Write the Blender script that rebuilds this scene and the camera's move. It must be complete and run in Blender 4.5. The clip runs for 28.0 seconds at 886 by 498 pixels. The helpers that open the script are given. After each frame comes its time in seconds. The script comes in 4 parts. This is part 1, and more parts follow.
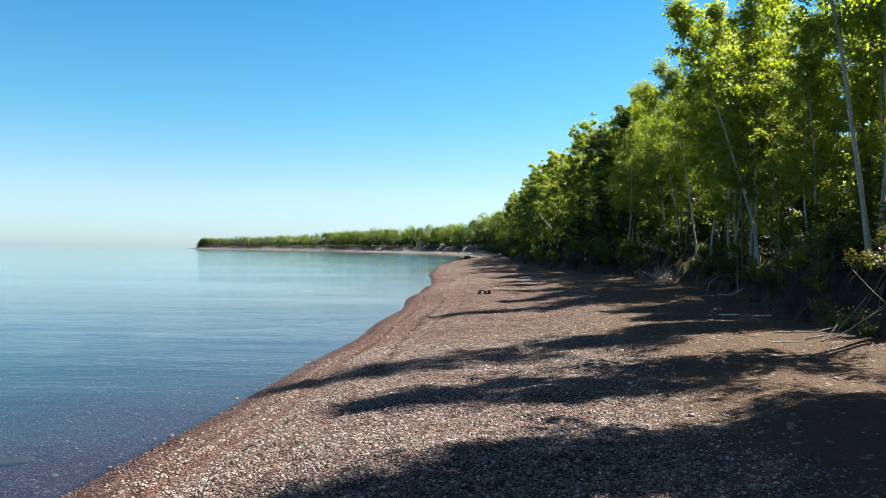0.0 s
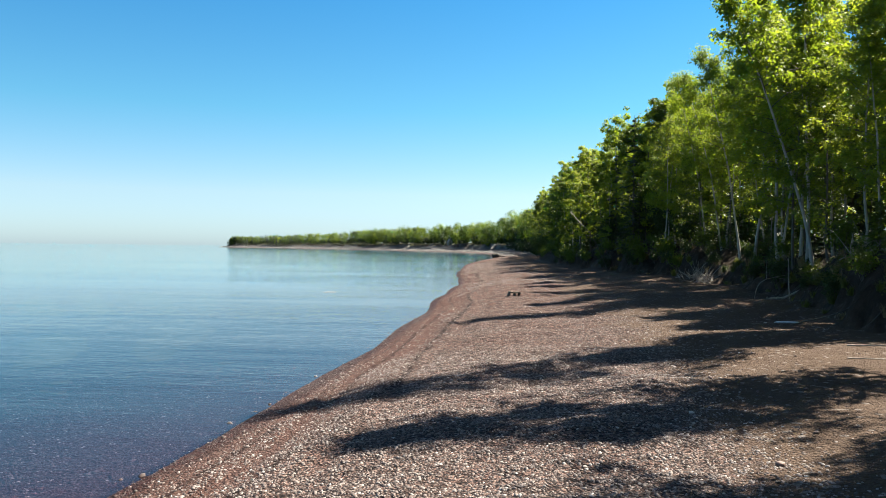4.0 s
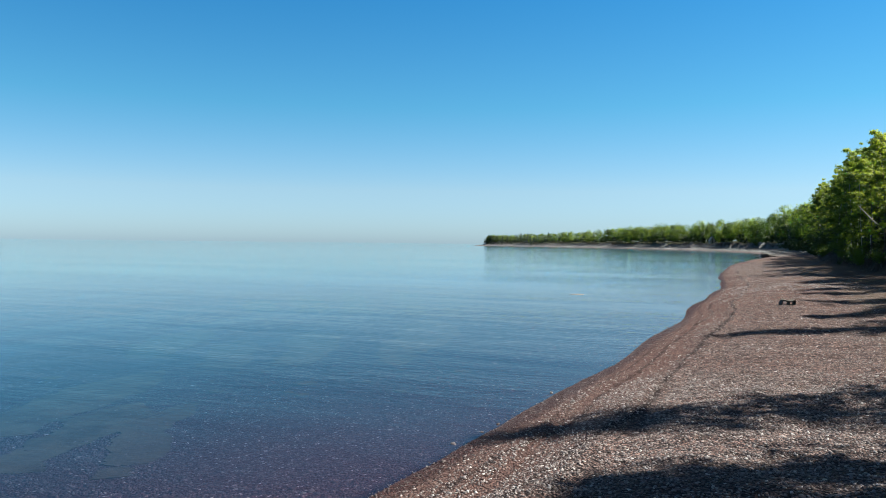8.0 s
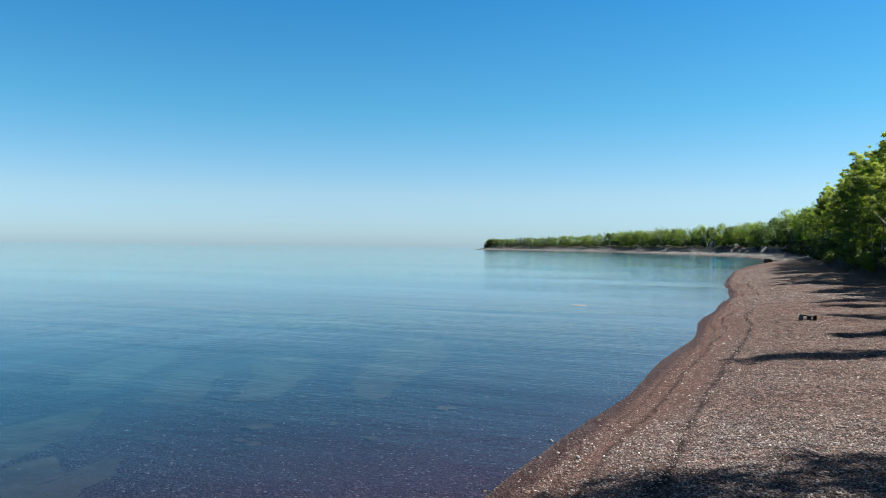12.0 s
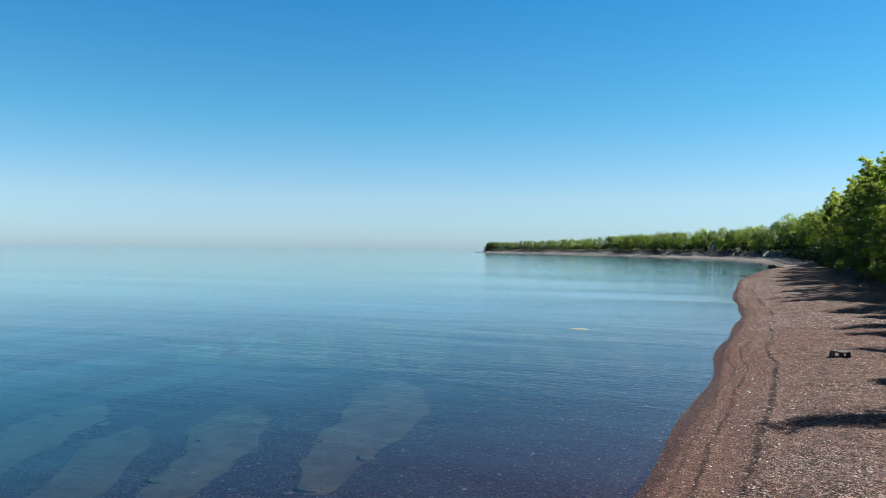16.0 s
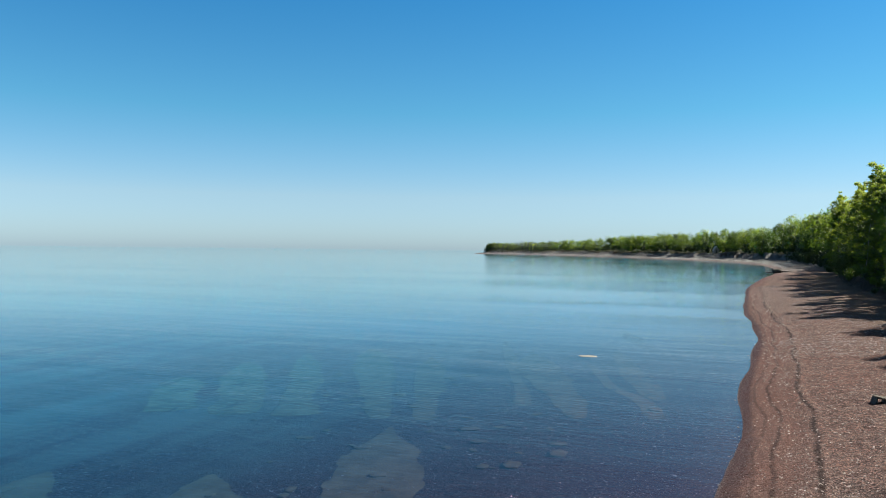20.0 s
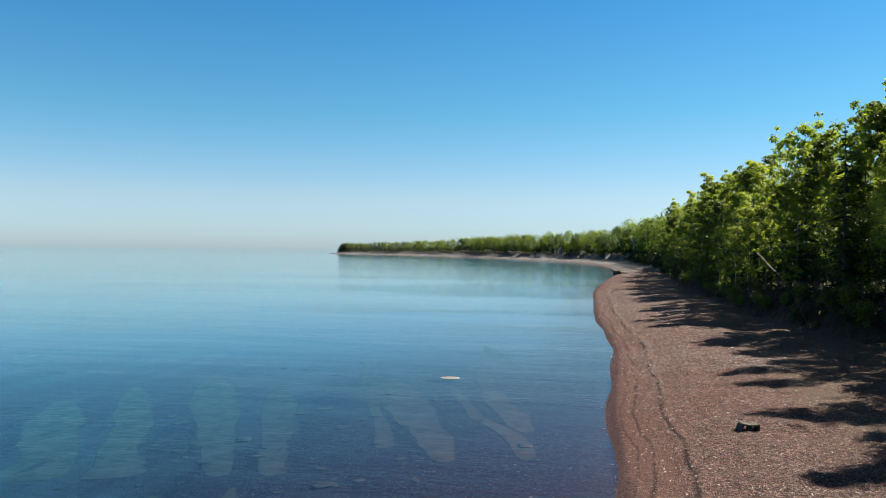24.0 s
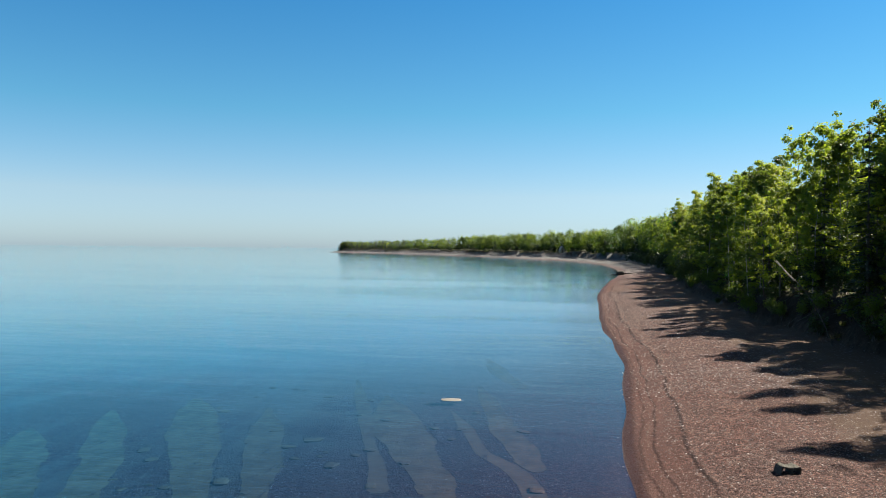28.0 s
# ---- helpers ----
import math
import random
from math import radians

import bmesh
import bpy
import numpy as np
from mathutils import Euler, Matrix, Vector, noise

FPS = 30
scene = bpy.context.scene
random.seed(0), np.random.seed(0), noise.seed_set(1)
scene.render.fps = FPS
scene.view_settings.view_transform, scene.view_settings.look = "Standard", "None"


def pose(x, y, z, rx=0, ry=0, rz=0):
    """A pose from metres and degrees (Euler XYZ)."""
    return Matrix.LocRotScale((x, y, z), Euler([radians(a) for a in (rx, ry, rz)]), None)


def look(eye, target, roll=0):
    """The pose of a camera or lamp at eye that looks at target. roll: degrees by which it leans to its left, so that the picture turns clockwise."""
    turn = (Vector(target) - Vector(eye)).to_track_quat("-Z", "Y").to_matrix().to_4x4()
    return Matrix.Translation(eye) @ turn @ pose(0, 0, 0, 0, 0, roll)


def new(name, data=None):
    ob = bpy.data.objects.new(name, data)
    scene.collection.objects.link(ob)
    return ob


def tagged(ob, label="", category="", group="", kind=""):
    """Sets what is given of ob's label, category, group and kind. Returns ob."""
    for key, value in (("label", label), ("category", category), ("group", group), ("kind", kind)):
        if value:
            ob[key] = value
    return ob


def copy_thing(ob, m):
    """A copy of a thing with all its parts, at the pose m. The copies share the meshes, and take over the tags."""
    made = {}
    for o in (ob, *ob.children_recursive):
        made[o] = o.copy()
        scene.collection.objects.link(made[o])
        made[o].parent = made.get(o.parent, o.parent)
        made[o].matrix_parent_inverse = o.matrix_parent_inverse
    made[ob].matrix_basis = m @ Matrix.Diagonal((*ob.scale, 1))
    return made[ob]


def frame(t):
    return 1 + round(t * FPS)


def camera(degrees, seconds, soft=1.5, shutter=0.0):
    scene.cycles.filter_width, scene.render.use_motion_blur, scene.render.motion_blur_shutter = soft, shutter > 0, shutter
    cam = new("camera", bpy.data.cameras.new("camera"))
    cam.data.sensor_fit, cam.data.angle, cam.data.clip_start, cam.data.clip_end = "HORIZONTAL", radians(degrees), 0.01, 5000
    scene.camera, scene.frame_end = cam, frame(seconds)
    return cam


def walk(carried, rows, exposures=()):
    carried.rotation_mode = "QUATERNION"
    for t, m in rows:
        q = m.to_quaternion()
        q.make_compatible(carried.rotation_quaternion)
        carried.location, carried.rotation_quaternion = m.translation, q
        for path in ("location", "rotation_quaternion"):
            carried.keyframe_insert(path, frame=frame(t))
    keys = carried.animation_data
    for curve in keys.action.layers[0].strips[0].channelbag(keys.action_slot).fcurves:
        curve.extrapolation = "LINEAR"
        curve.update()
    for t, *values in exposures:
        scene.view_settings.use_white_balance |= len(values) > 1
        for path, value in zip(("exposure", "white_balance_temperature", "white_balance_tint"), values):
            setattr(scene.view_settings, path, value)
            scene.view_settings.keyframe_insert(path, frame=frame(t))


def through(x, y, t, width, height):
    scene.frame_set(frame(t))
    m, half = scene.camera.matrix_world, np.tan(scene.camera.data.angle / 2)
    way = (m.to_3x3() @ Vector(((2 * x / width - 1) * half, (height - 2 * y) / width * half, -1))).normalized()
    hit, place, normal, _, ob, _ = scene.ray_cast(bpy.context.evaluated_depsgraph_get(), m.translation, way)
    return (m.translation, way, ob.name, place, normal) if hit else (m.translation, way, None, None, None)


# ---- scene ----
LENS, LEAN = 61.95, 0.6
cam = camera(LENS, 28.0, soft=0.75)
# seconds, x, y, z, pitch up, yaw to the left
ROWS = [
    (0, -0.396, -1.843, 2.64, 0.041, -0.358), (1, -0.39, -1.468, 2.651, 0.028, -0.336), (2, -0.378, -1.022, 2.663, -0.027, -0.315),
    (2.5, -0.369, -0.778, 2.671, -0.061, -0.285), (2.6, -0.367, -0.727, 2.673, -0.067, -0.069), (2.7, -0.365, -0.677, 2.675, -0.073, 0.447),
    (2.8, -0.363, -0.626, 2.676, -0.079, 0.925), (2.9, -0.36, -0.576, 2.678, -0.085, 1.446), (3, -0.358, -0.526, 2.68, -0.091, 1.781),
    (3.1, -0.355, -0.475, 2.682, -0.095, 1.845), (3.5, -0.345, -0.272, 2.691, -0.11, 1.829), (5.5, -0.267, 0.611, 2.756, -0.193, 1.88),
    (6, -0.248, 0.774, 2.775, -0.261, 1.89), (6.2, -0.243, 0.831, 2.783, -0.294, 2.001), (6.3, -0.24, 0.859, 2.787, -0.31, 2.365),
    (6.4, -0.238, 0.887, 2.791, -0.327, 4.162), (6.5, -0.235, 0.916, 2.795, -0.343, 7.063), (6.6, -0.234, 0.941, 2.798, -0.358, 10.059),
    (6.8, -0.233, 0.993, 2.805, -0.387, 14.479), (6.9, -0.233, 1.019, 2.809, -0.401, 16.316), (7, -0.232, 1.044, 2.812, -0.416, 17.849),
    (7.2, -0.237, 1.095, 2.818, -0.431, 20), (7.4, -0.241, 1.145, 2.824, -0.447, 21.14), (7.5, -0.243, 1.17, 2.827, -0.455, 21.367),
    (7.7, -0.253, 1.224, 2.833, -0.456, 21.322), (8, -0.268, 1.303, 2.84, -0.457, 21.332), (9, -0.359, 1.631, 2.868, -0.393, 21.332),
    (10, -0.49, 2.103, 2.908, -0.308, 21.335), (11, -0.641, 2.769, 2.973, -0.231, 21.34), (11.5, -0.719, 3.175, 3.017, -0.199, 21.344),
    (13.5, -1.024, 5.001, 3.293, -0.104, 21.356), (14, -1.102, 5.427, 3.391, -0.077, 21.361), (15, -1.266, 6.178, 3.619, -0.022, 21.372),
    (16, -1.446, 6.813, 3.874, 0.022, 21.381), (17, -1.642, 7.387, 4.136, 0.046, 21.388), (18, -1.847, 7.955, 4.39, 0.049, 21.395),
    (19, -2.058, 8.54, 4.63, 0.042, 21.398), (20, -2.276, 9.124, 4.854, 0.038, 21.398), (20.5, -2.389, 9.407, 4.961, 0.039, 21.402),
    (21.2, -2.548, 9.786, 5.102, 0.045, 21.391), (21.6, -2.639, 9.999, 5.18, 0.052, 20.917), (22, -2.728, 10.212, 5.255, 0.062, 19.382),
    (22.5, -2.836, 10.483, 5.342, 0.08, 16.887), (23, -2.939, 10.764, 5.425, 0.101, 14.04), (23.2, -2.978, 10.881, 5.456, 0.108, 12.776),
    (23.4, -3.017, 10.997, 5.486, 0.115, 11.477), (23.5, -3.036, 11.056, 5.502, 0.118, 10.994), (23.7, -3.072, 11.175, 5.531, 0.12, 10.357),
    (24, -3.125, 11.354, 5.575, 0.123, 10.067), (25, -3.281, 11.958, 5.714, 0.094, 10.073), (26, -3.405, 12.557, 5.85, 0.043, 10.082),
    (27, -3.495, 13.143, 5.989, 0.001, 10.1), (28, -3.55, 13.714, 6.133, -0.029, 10.116),
]
EXPOSURE = [(0, 2.19, 7000, 8), (6.2, 2.17, 7000, 8), (7.3, 1.80, 6300, 5), (16.0, 1.79, 6320, 5), (20.5, 1.78, 6600, 7), (22.5, 1.79, 6800, 9), (24.0, 1.82, 6850, 10), (28.0, 1.82, 6800, 10)]
walk(cam, [(t, pose(x, y, z, 90 + p, 0, w) @ pose(0, 0, 0, 0, 0, LEAN)) for t, x, y, z, p, w in ROWS], EXPOSURE)

# ---- sky and sun ----
SUN_UP, SUN_TURN = radians(50), radians(63.4)
world = bpy.data.worlds.new("sky")
scene.world = world
world.use_nodes = True
wn = world.node_tree.nodes
sky = wn.new("ShaderNodeTexSky")
sky.sky_type, sky.sun_disc = "NISHITA", False
sky.sun_elevation, sky.sun_rotation = SUN_UP, SUN_TURN
sky.altitude, sky.air_density, sky.dust_density, sky.ozone_density = 180, 1.0, 0.4, 2.0
# clear cold air: pale haze low down, saturated blue higher up
# the unseen sky overhead is dimmed to deepen the shadows
tone = wn.new("ShaderNodeValToRGB")
for e, (at, col) in zip([tone.color_ramp.elements[0], tone.color_ramp.elements[1]] + [tone.color_ramp.elements.new(0.5) for _ in range(4)],
                        ((0.0, (0.41, 0.58, 0.89)), (1.0, (0.03, 0.06, 0.10)), (0.07, (0.52, 0.635, 0.77)), (0.18, (0.28, 0.64, 0.755)), (0.32, (0.165, 0.585, 0.80)), (0.55, (0.085, 0.24, 0.40)))):
    e.position, e.color = at, (*col, 1)
up = wn.new("ShaderNodeSeparateXYZ")
grade = wn.new("ShaderNodeMixRGB")
grade.blend_type = "MULTIPLY"
grade.inputs[0].default_value = 1.0
wl = world.node_tree.links
wl.new(wn.new("ShaderNodeTexCoord").outputs["Generated"], up.inputs[0])
wl.new(up.outputs[2], tone.inputs[0])
wl.new(sky.outputs["Color"], grade.inputs[1])
wl.new(tone.outputs["Color"], grade.inputs[2])
wl.new(grade.outputs[0], wn["Background"].inputs["Color"])
wn["Background"].inputs["Strength"].default_value = 0.052
sun = new("sun", bpy.data.lights.new("sun", "SUN"))
sun.data.energy, sun.data.angle, sun.data.color = 5.0, radians(0.53), (1.0, 0.95, 0.87)
TOWARD = Vector((math.cos(SUN_UP) * math.sin(SUN_TURN), math.cos(SUN_UP) * math.cos(SUN_TURN), math.sin(SUN_UP)))
sun.matrix_world = look(TOWARD * 60, (0, 0, 0))


# ---- materials ----
class Mat:
    """A node material and short ways to add to it."""

    def __init__(self, name, rough=0.8):
        self.m = bpy.data.materials.new(name)
        self.m.use_nodes = True
        self.t = self.m.node_tree
        self.b = self.t.nodes["Principled BSDF"]
        self.b.inputs["Roughness"].default_value = rough
        self.out = self.t.nodes["Material Output"]

    def n(self, kind, **inputs):
        node = self.t.nodes.new("ShaderNode" + kind)
        for key, v in inputs.items():
            self.put(node.inputs[key.replace("_", " ")], v)
        return node

    def put(self, socket, v):
        if isinstance(v, bpy.types.NodeSocket):
            self.t.links.new(v, socket)
        elif isinstance(v, tuple) and len(v) == 3 and socket.type == "RGBA":
            socket.default_value = (*v, 1)
        else:
            socket.default_value = v

    def coords(self, kind="Object", scale=(1, 1, 1)):
        return self.n("Mapping", Vector=self.n("TexCoord").outputs[kind], Scale=scale).outputs[0]

    def noise(self, vec, scale, detail=4.0, rough=0.55):
        return self.n("TexNoise", Vector=vec, Scale=scale, Detail=detail, Roughness=rough).outputs["Fac"]

    def voro(self, vec, scale, feature="F1"):
        node = self.n("TexVoronoi", Vector=vec, Scale=scale)
        node.feature = feature
        return node

    def ramp(self, fac, stops, smooth=False):
        node = self.n("ValToRGB", Fac=fac)
        el = node.color_ramp.elements
        while len(el) < len(stops):
            el.new(0.5)
        for e, (p, c) in zip(el, stops):
            e.position, e.color = p, (*c, 1) if isinstance(c, tuple) else (c, c, c, 1)
        node.color_ramp.interpolation = "EASE" if smooth else "LINEAR"
        return node.outputs["Color"]

    def mix(self, fac, a, b, how="MIX"):
        node = self.n("MixRGB", Fac=fac, Color1=a, Color2=b)
        node.blend_type = how
        return node.outputs[0]

    def math(self, op, a, b=0.0):
        node = self.n("Math")
        node.operation = op
        self.put(node.inputs[0], a)
        self.put(node.inputs[1], b)
        return node.outputs[0]

    def between(self, v, lo, hi):
        node = self.n("MapRange", Value=v)
        for i, x in ((1, lo), (2, hi), (3, 0.0), (4, 1.0)):
            node.inputs[i].default_value = x
        node.interpolation_type = "SMOOTHSTEP"
        return node.outputs[0]

    def bump(self, height, strength=0.5, distance=0.02):
        self.put(self.b.inputs["Normal"], self.n("Bump", Height=height, Strength=strength, Distance=distance).outputs[0])

    def color(self, v):
        self.put(self.b.inputs["Base Color"], v)
        return self


def leaf_material(name, dark, light, through, share=0.45):
    """A leaf that lets sunlight through; hue varies from leaf to leaf and from plant to plant."""
    k = Mat(name, 0.55)
    g = k.n("NewGeometry").outputs["Random Per Island"]
    o = k.n("ObjectInfo").outputs["Random"]
    c = k.mix(g, dark, light)
    c = k.mix(k.math("MULTIPLY", o, 0.55), c, k.mix(0.5, c, (light[0] * 1.5, light[1] * 1.1, light[2] * 0.7)))
    # far trees differ from tree to tree
    tone = k.n("Attribute")
    tone.attribute_name = "tone"
    c = k.mix(tone.outputs["Fac"], c, k.mix(1.0, c, (0.32, 0.46, 0.5), "MULTIPLY"))
    k.color(c)
    k.b.inputs["Specular IOR Level"].default_value = 0.4
    shine = k.mix(g, through, (through[0] * 1.35, through[1] * 1.15, through[2]))
    tr = k.n("BsdfTranslucent", Color=k.mix(tone.outputs["Fac"], shine, k.mix(1.0, shine, (0.32, 0.46, 0.5), "MULTIPLY"))).outputs[0]
    k.put(k.out.inputs["Surface"], k.n("MixShader", Fac=share, Shader=k.b.outputs[0]).outputs[0])
    k.put(k.out.inputs["Surface"].links[0].from_node.inputs[2], tr)
    return k.m


LEAF = leaf_material("birch_leaf", (0.048, 0.080, 0.010), (0.120, 0.165, 0.022), (0.250, 0.360, 0.020), 0.50)
LEAF_YOUNG = leaf_material("young_leaf", (0.060, 0.095, 0.013), (0.145, 0.185, 0.028), (0.300, 0.400, 0.028), 0.50)
# darker leaf copy: shade of the further crowns put into its colour
LEAF_DARK = leaf_material("dark_leaf", (0.026, 0.048, 0.008), (0.068, 0.096, 0.014), (0.130, 0.200, 0.014), 0.45)
NEEDLE = leaf_material("spruce_needle", (0.008, 0.018, 0.008), (0.020, 0.036, 0.012), (0.014, 0.028, 0.007), 0.15)
FIR = leaf_material("fir_needle", (0.030, 0.055, 0.010), (0.085, 0.115, 0.020), (0.12, 0.18, 0.018), 0.35)
FERN = leaf_material("herb_leaf", (0.035, 0.050, 0.010), (0.100, 0.105, 0.024), (0.13, 0.15, 0.02), 0.35)
# leaf with the shade below the trees put into its colour
LEAF_SHADE = leaf_material("shade_toned_leaf", (0.010, 0.022, 0.004), (0.030, 0.052, 0.009), (0.036, 0.070, 0.006), 0.35)
DRYGRASS = leaf_material("dry_grass", (0.14, 0.095, 0.045), (0.26, 0.19, 0.09), (0.15, 0.11, 0.05), 0.25)


def birch_bark():
    k = Mat("birch_bark", 0.7)
    v = k.coords("Object", (1, 1, 1))
    rings = k.noise(k.coords("Object", (5, 5, 34)), 1.0, 5.0, 0.7)
    patches = k.noise(v, 2.2, 5.0, 0.6)
    base = k.mix(patches, (0.18, 0.165, 0.145), (0.40, 0.375, 0.335))
    c = k.mix(k.between(rings, 0.60, 0.68), base, (0.05, 0.04, 0.035))
    c = k.mix(k.between(patches, 0.62, 0.72), c, (0.10, 0.08, 0.065))
    k.color(c)
    k.bump(rings, 0.4, 0.01)
    return k.m


def dark_bark():
    k = Mat("dark_bark", 0.85)
    f = k.noise(k.coords("Object", (14, 14, 3)), 1.0, 6.0, 0.65)
    k.color(k.ramp(f, [(0.3, (0.03, 0.024, 0.02)), (0.7, (0.13, 0.105, 0.085))]))
    k.bump(f, 0.8, 0.02)
    return k.m


def dead_wood():
    k = Mat("weathered_wood", 0.8)
    f = k.noise(k.coords("Object", (16, 16, 2)), 1.0, 6.0, 0.65)
    k.color(k.ramp(f, [(0.25, (0.10, 0.085, 0.07)), (0.6, (0.30, 0.26, 0.22)), (0.8, (0.42, 0.38, 0.33))]))
    k.bump(f, 0.7, 0.01)
    return k.m


def pale_wood():
    k = Mat("bleached_wood", 0.7)
    f = k.noise(k.coords("Object", (4, 40, 40)), 1.0, 5.0, 0.6)
    k.color(k.ramp(f, [(0.3, (0.36, 0.40, 0.42)), (0.7, (0.55, 0.60, 0.62))]))
    k.bump(f, 0.5, 0.004)
    return k.m


def stump_wood():
    k = Mat("mossy_wood", 0.85)
    v = k.coords()
    f = k.noise(v, 14.0, 6.0, 0.65)
    top = k.between(k.n("SeparateXYZ", Vector=k.n("NewGeometry").outputs["Normal"]).outputs[2], 0.2, 0.8)
    wood = k.ramp(f, [(0.3, (0.018, 0.015, 0.012)), (0.75, (0.07, 0.058, 0.045))])
    k.color(k.mix(top, wood, k.ramp(f, [(0.3, (0.020, 0.018, 0.011)), (0.75, (0.055, 0.050, 0.030))])))
    k.bump(f, 0.8, 0.02)
    return k.m


def stone_material(name, a, b, c, rough=0.7, d=(0.30, 0.27, 0.25), e=(0.50, 0.47, 0.44)):
    """Stones: hue from stone to stone, speckled."""
    k = Mat(name, rough)
    r = k.n("NewGeometry").outputs["Random Per Island"]
    o = k.n("ObjectInfo").outputs["Random"]
    r = k.math("FRACT", k.math("ADD", r, o))
    base = k.ramp(r, [(0.0, a), (0.45, b), (0.8, c), (0.95, d), (1.0, e)])
    f = k.noise(k.coords(), 60.0, 4.0, 0.6)
    k.color(k.mix(k.math("MULTIPLY", f, 0.5), base, k.mix(0.6, base, (0.06, 0.05, 0.05))))
    k.bump(f, 0.3, 0.004)
    return k.m


BIRCH_BARK, DARK_BARK, DEAD_WOOD, STUMP_WOOD, PALE_WOOD = birch_bark(), dark_bark(), dead_wood(), stump_wood(), pale_wood()
PEBBLE = stone_material("beach_pebble", (0.026, 0.018, 0.016), (0.115, 0.084, 0.073), (0.185, 0.152, 0.138), 0.75, (0.26, 0.22, 0.20), (0.40, 0.37, 0.34))
STONE = stone_material("beach_stone", (0.08237, 0.04264, 0.03241), (0.1133, 0.06574, 0.05185), (0.1492, 0.0924, 0.07615))
WETSTONE = stone_material("wet_pebble", (0.0231, 0.01188, 0.0099), (0.0429, 0.0198, 0.01584), (0.0528, 0.033, 0.02772), 0.55, (0.055, 0.040, 0.034), (0.085, 0.070, 0.062))
ROCK = stone_material("pale_rock", (0.085, 0.078, 0.064), (0.10, 0.092, 0.076), (0.115, 0.106, 0.088), 0.85, (0.12, 0.11, 0.09), (0.13, 0.12, 0.10))
BEDSTONE = stone_material("lakebed_pebble", (0.026, 0.012, 0.011), (0.045, 0.024, 0.020), (0.06, 0.045, 0.04), 0.8, (0.09, 0.078, 0.07), (0.22, 0.205, 0.19))


def ground_material():
    """Gravel beach, sand above it, eroded soil on the bank, litter under the trees, stony lake bed; 'shore' is the distance from the waterline."""
    k = Mat("shore_ground", 0.85)
    pos = k.n("NewGeometry").outputs["Position"]
    s = k.n("Attribute")
    s.attribute_name = "shore"
    s = s.outputs["Fac"]
    bank = k.n("Attribute")
    bank.attribute_name = "bank"
    bank = bank.outputs["Fac"]
    big = k.noise(pos, 0.35, 4.0)
    mid = k.noise(pos, 1.7, 5.0, 0.6)
    fine = k.noise(pos, 90.0, 3.0, 0.6)
    cells = k.voro(pos, 30.0)
    cells2 = k.voro(pos, 13.0)
    pick = k.n("SeparateColor", Color=cells.outputs["Color"]).outputs[0]
    pick2 = k.n("SeparateColor", Color=cells2.outputs["Color"]).outputs[1]
    stones = [(0.0, (0.04617, 0.02013, 0.01591)), (0.4, (0.07533, 0.0349, 0.02754)), (0.75, (0.09721, 0.05201, 0.04223)), (0.93, (0.1362, 0.08385, 0.07038)), (1.0, (0.2333, 0.151, 0.1285))]
    gravel = k.mix(0.35, k.ramp(pick, stones), k.ramp(pick2, stones))
    gravel = k.mix(k.between(big, 0.4, 0.65), gravel, k.mix(0.5, gravel, (0.08506, 0.03355, 0.02509)))
    # dark gaps: shade between the stones put into the colour
    gravel = k.mix(k.between(cells.outputs["Distance"], 0.36, 0.66), gravel, (0.018, 0.010, 0.009))
    cells3 = k.n("SeparateColor", Color=k.voro(pos, 12.0).outputs["Color"]).outputs[2]
    blotch = k.math("MULTIPLY", k.math("ADD", cells3, k.noise(pos, 2.6, 6.0, 0.75)), 0.5)
    gravel = k.mix(1.0, gravel, k.ramp(blotch, [(0.25, (0.46, 0.43, 0.42)), (0.52, (1.0, 1.0, 1.0)), (0.78, (1.65, 1.63, 1.60))]), "MULTIPLY")
    # paler, greyer gravel at the near end, and again far along the beach
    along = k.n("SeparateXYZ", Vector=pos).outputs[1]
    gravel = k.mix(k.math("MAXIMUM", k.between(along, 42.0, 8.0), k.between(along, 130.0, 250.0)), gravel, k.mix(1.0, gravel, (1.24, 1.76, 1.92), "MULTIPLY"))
    # far gravel pales and loses red with distance, sunlit brightness put into colour
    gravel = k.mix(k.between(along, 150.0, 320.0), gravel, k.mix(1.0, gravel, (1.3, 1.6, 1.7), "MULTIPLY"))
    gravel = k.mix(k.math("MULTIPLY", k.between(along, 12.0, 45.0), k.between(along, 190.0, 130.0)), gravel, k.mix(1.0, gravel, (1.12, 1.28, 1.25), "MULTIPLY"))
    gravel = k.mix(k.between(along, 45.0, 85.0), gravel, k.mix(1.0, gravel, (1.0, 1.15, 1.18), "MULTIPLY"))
    gravel = k.mix(1.0, gravel, (1.18, 1.12, 1.10), "MULTIPLY")
    edge = k.math("ADD", s, k.math("MULTIPLY", k.math("SUBTRACT", mid, 0.5), 0.5))
    wide = k.math("ADD", s, k.math("MULTIPLY", k.math("SUBTRACT", big, 0.5), 3.0))
    # finer grit towards the water, then two lines of dark drift
    grit = k.mix(k.math("MULTIPLY", fine, 0.6), (0.06075, 0.02684, 0.02019), (0.09963, 0.04866, 0.03732))
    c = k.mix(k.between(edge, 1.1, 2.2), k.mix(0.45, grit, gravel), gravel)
    slow = k.noise(k.n("Mapping", Vector=pos, Location=(3, 7, 0)).outputs[0], 0.11, 2.0)
    drift = k.math("ADD", k.math("ADD", s, k.math("MULTIPLY", k.math("SUBTRACT", slow, 0.5), 1.6)), k.math("MULTIPLY", k.math("SUBTRACT", k.noise(pos, 4.0, 4.0, 0.7), 0.5), 0.22))
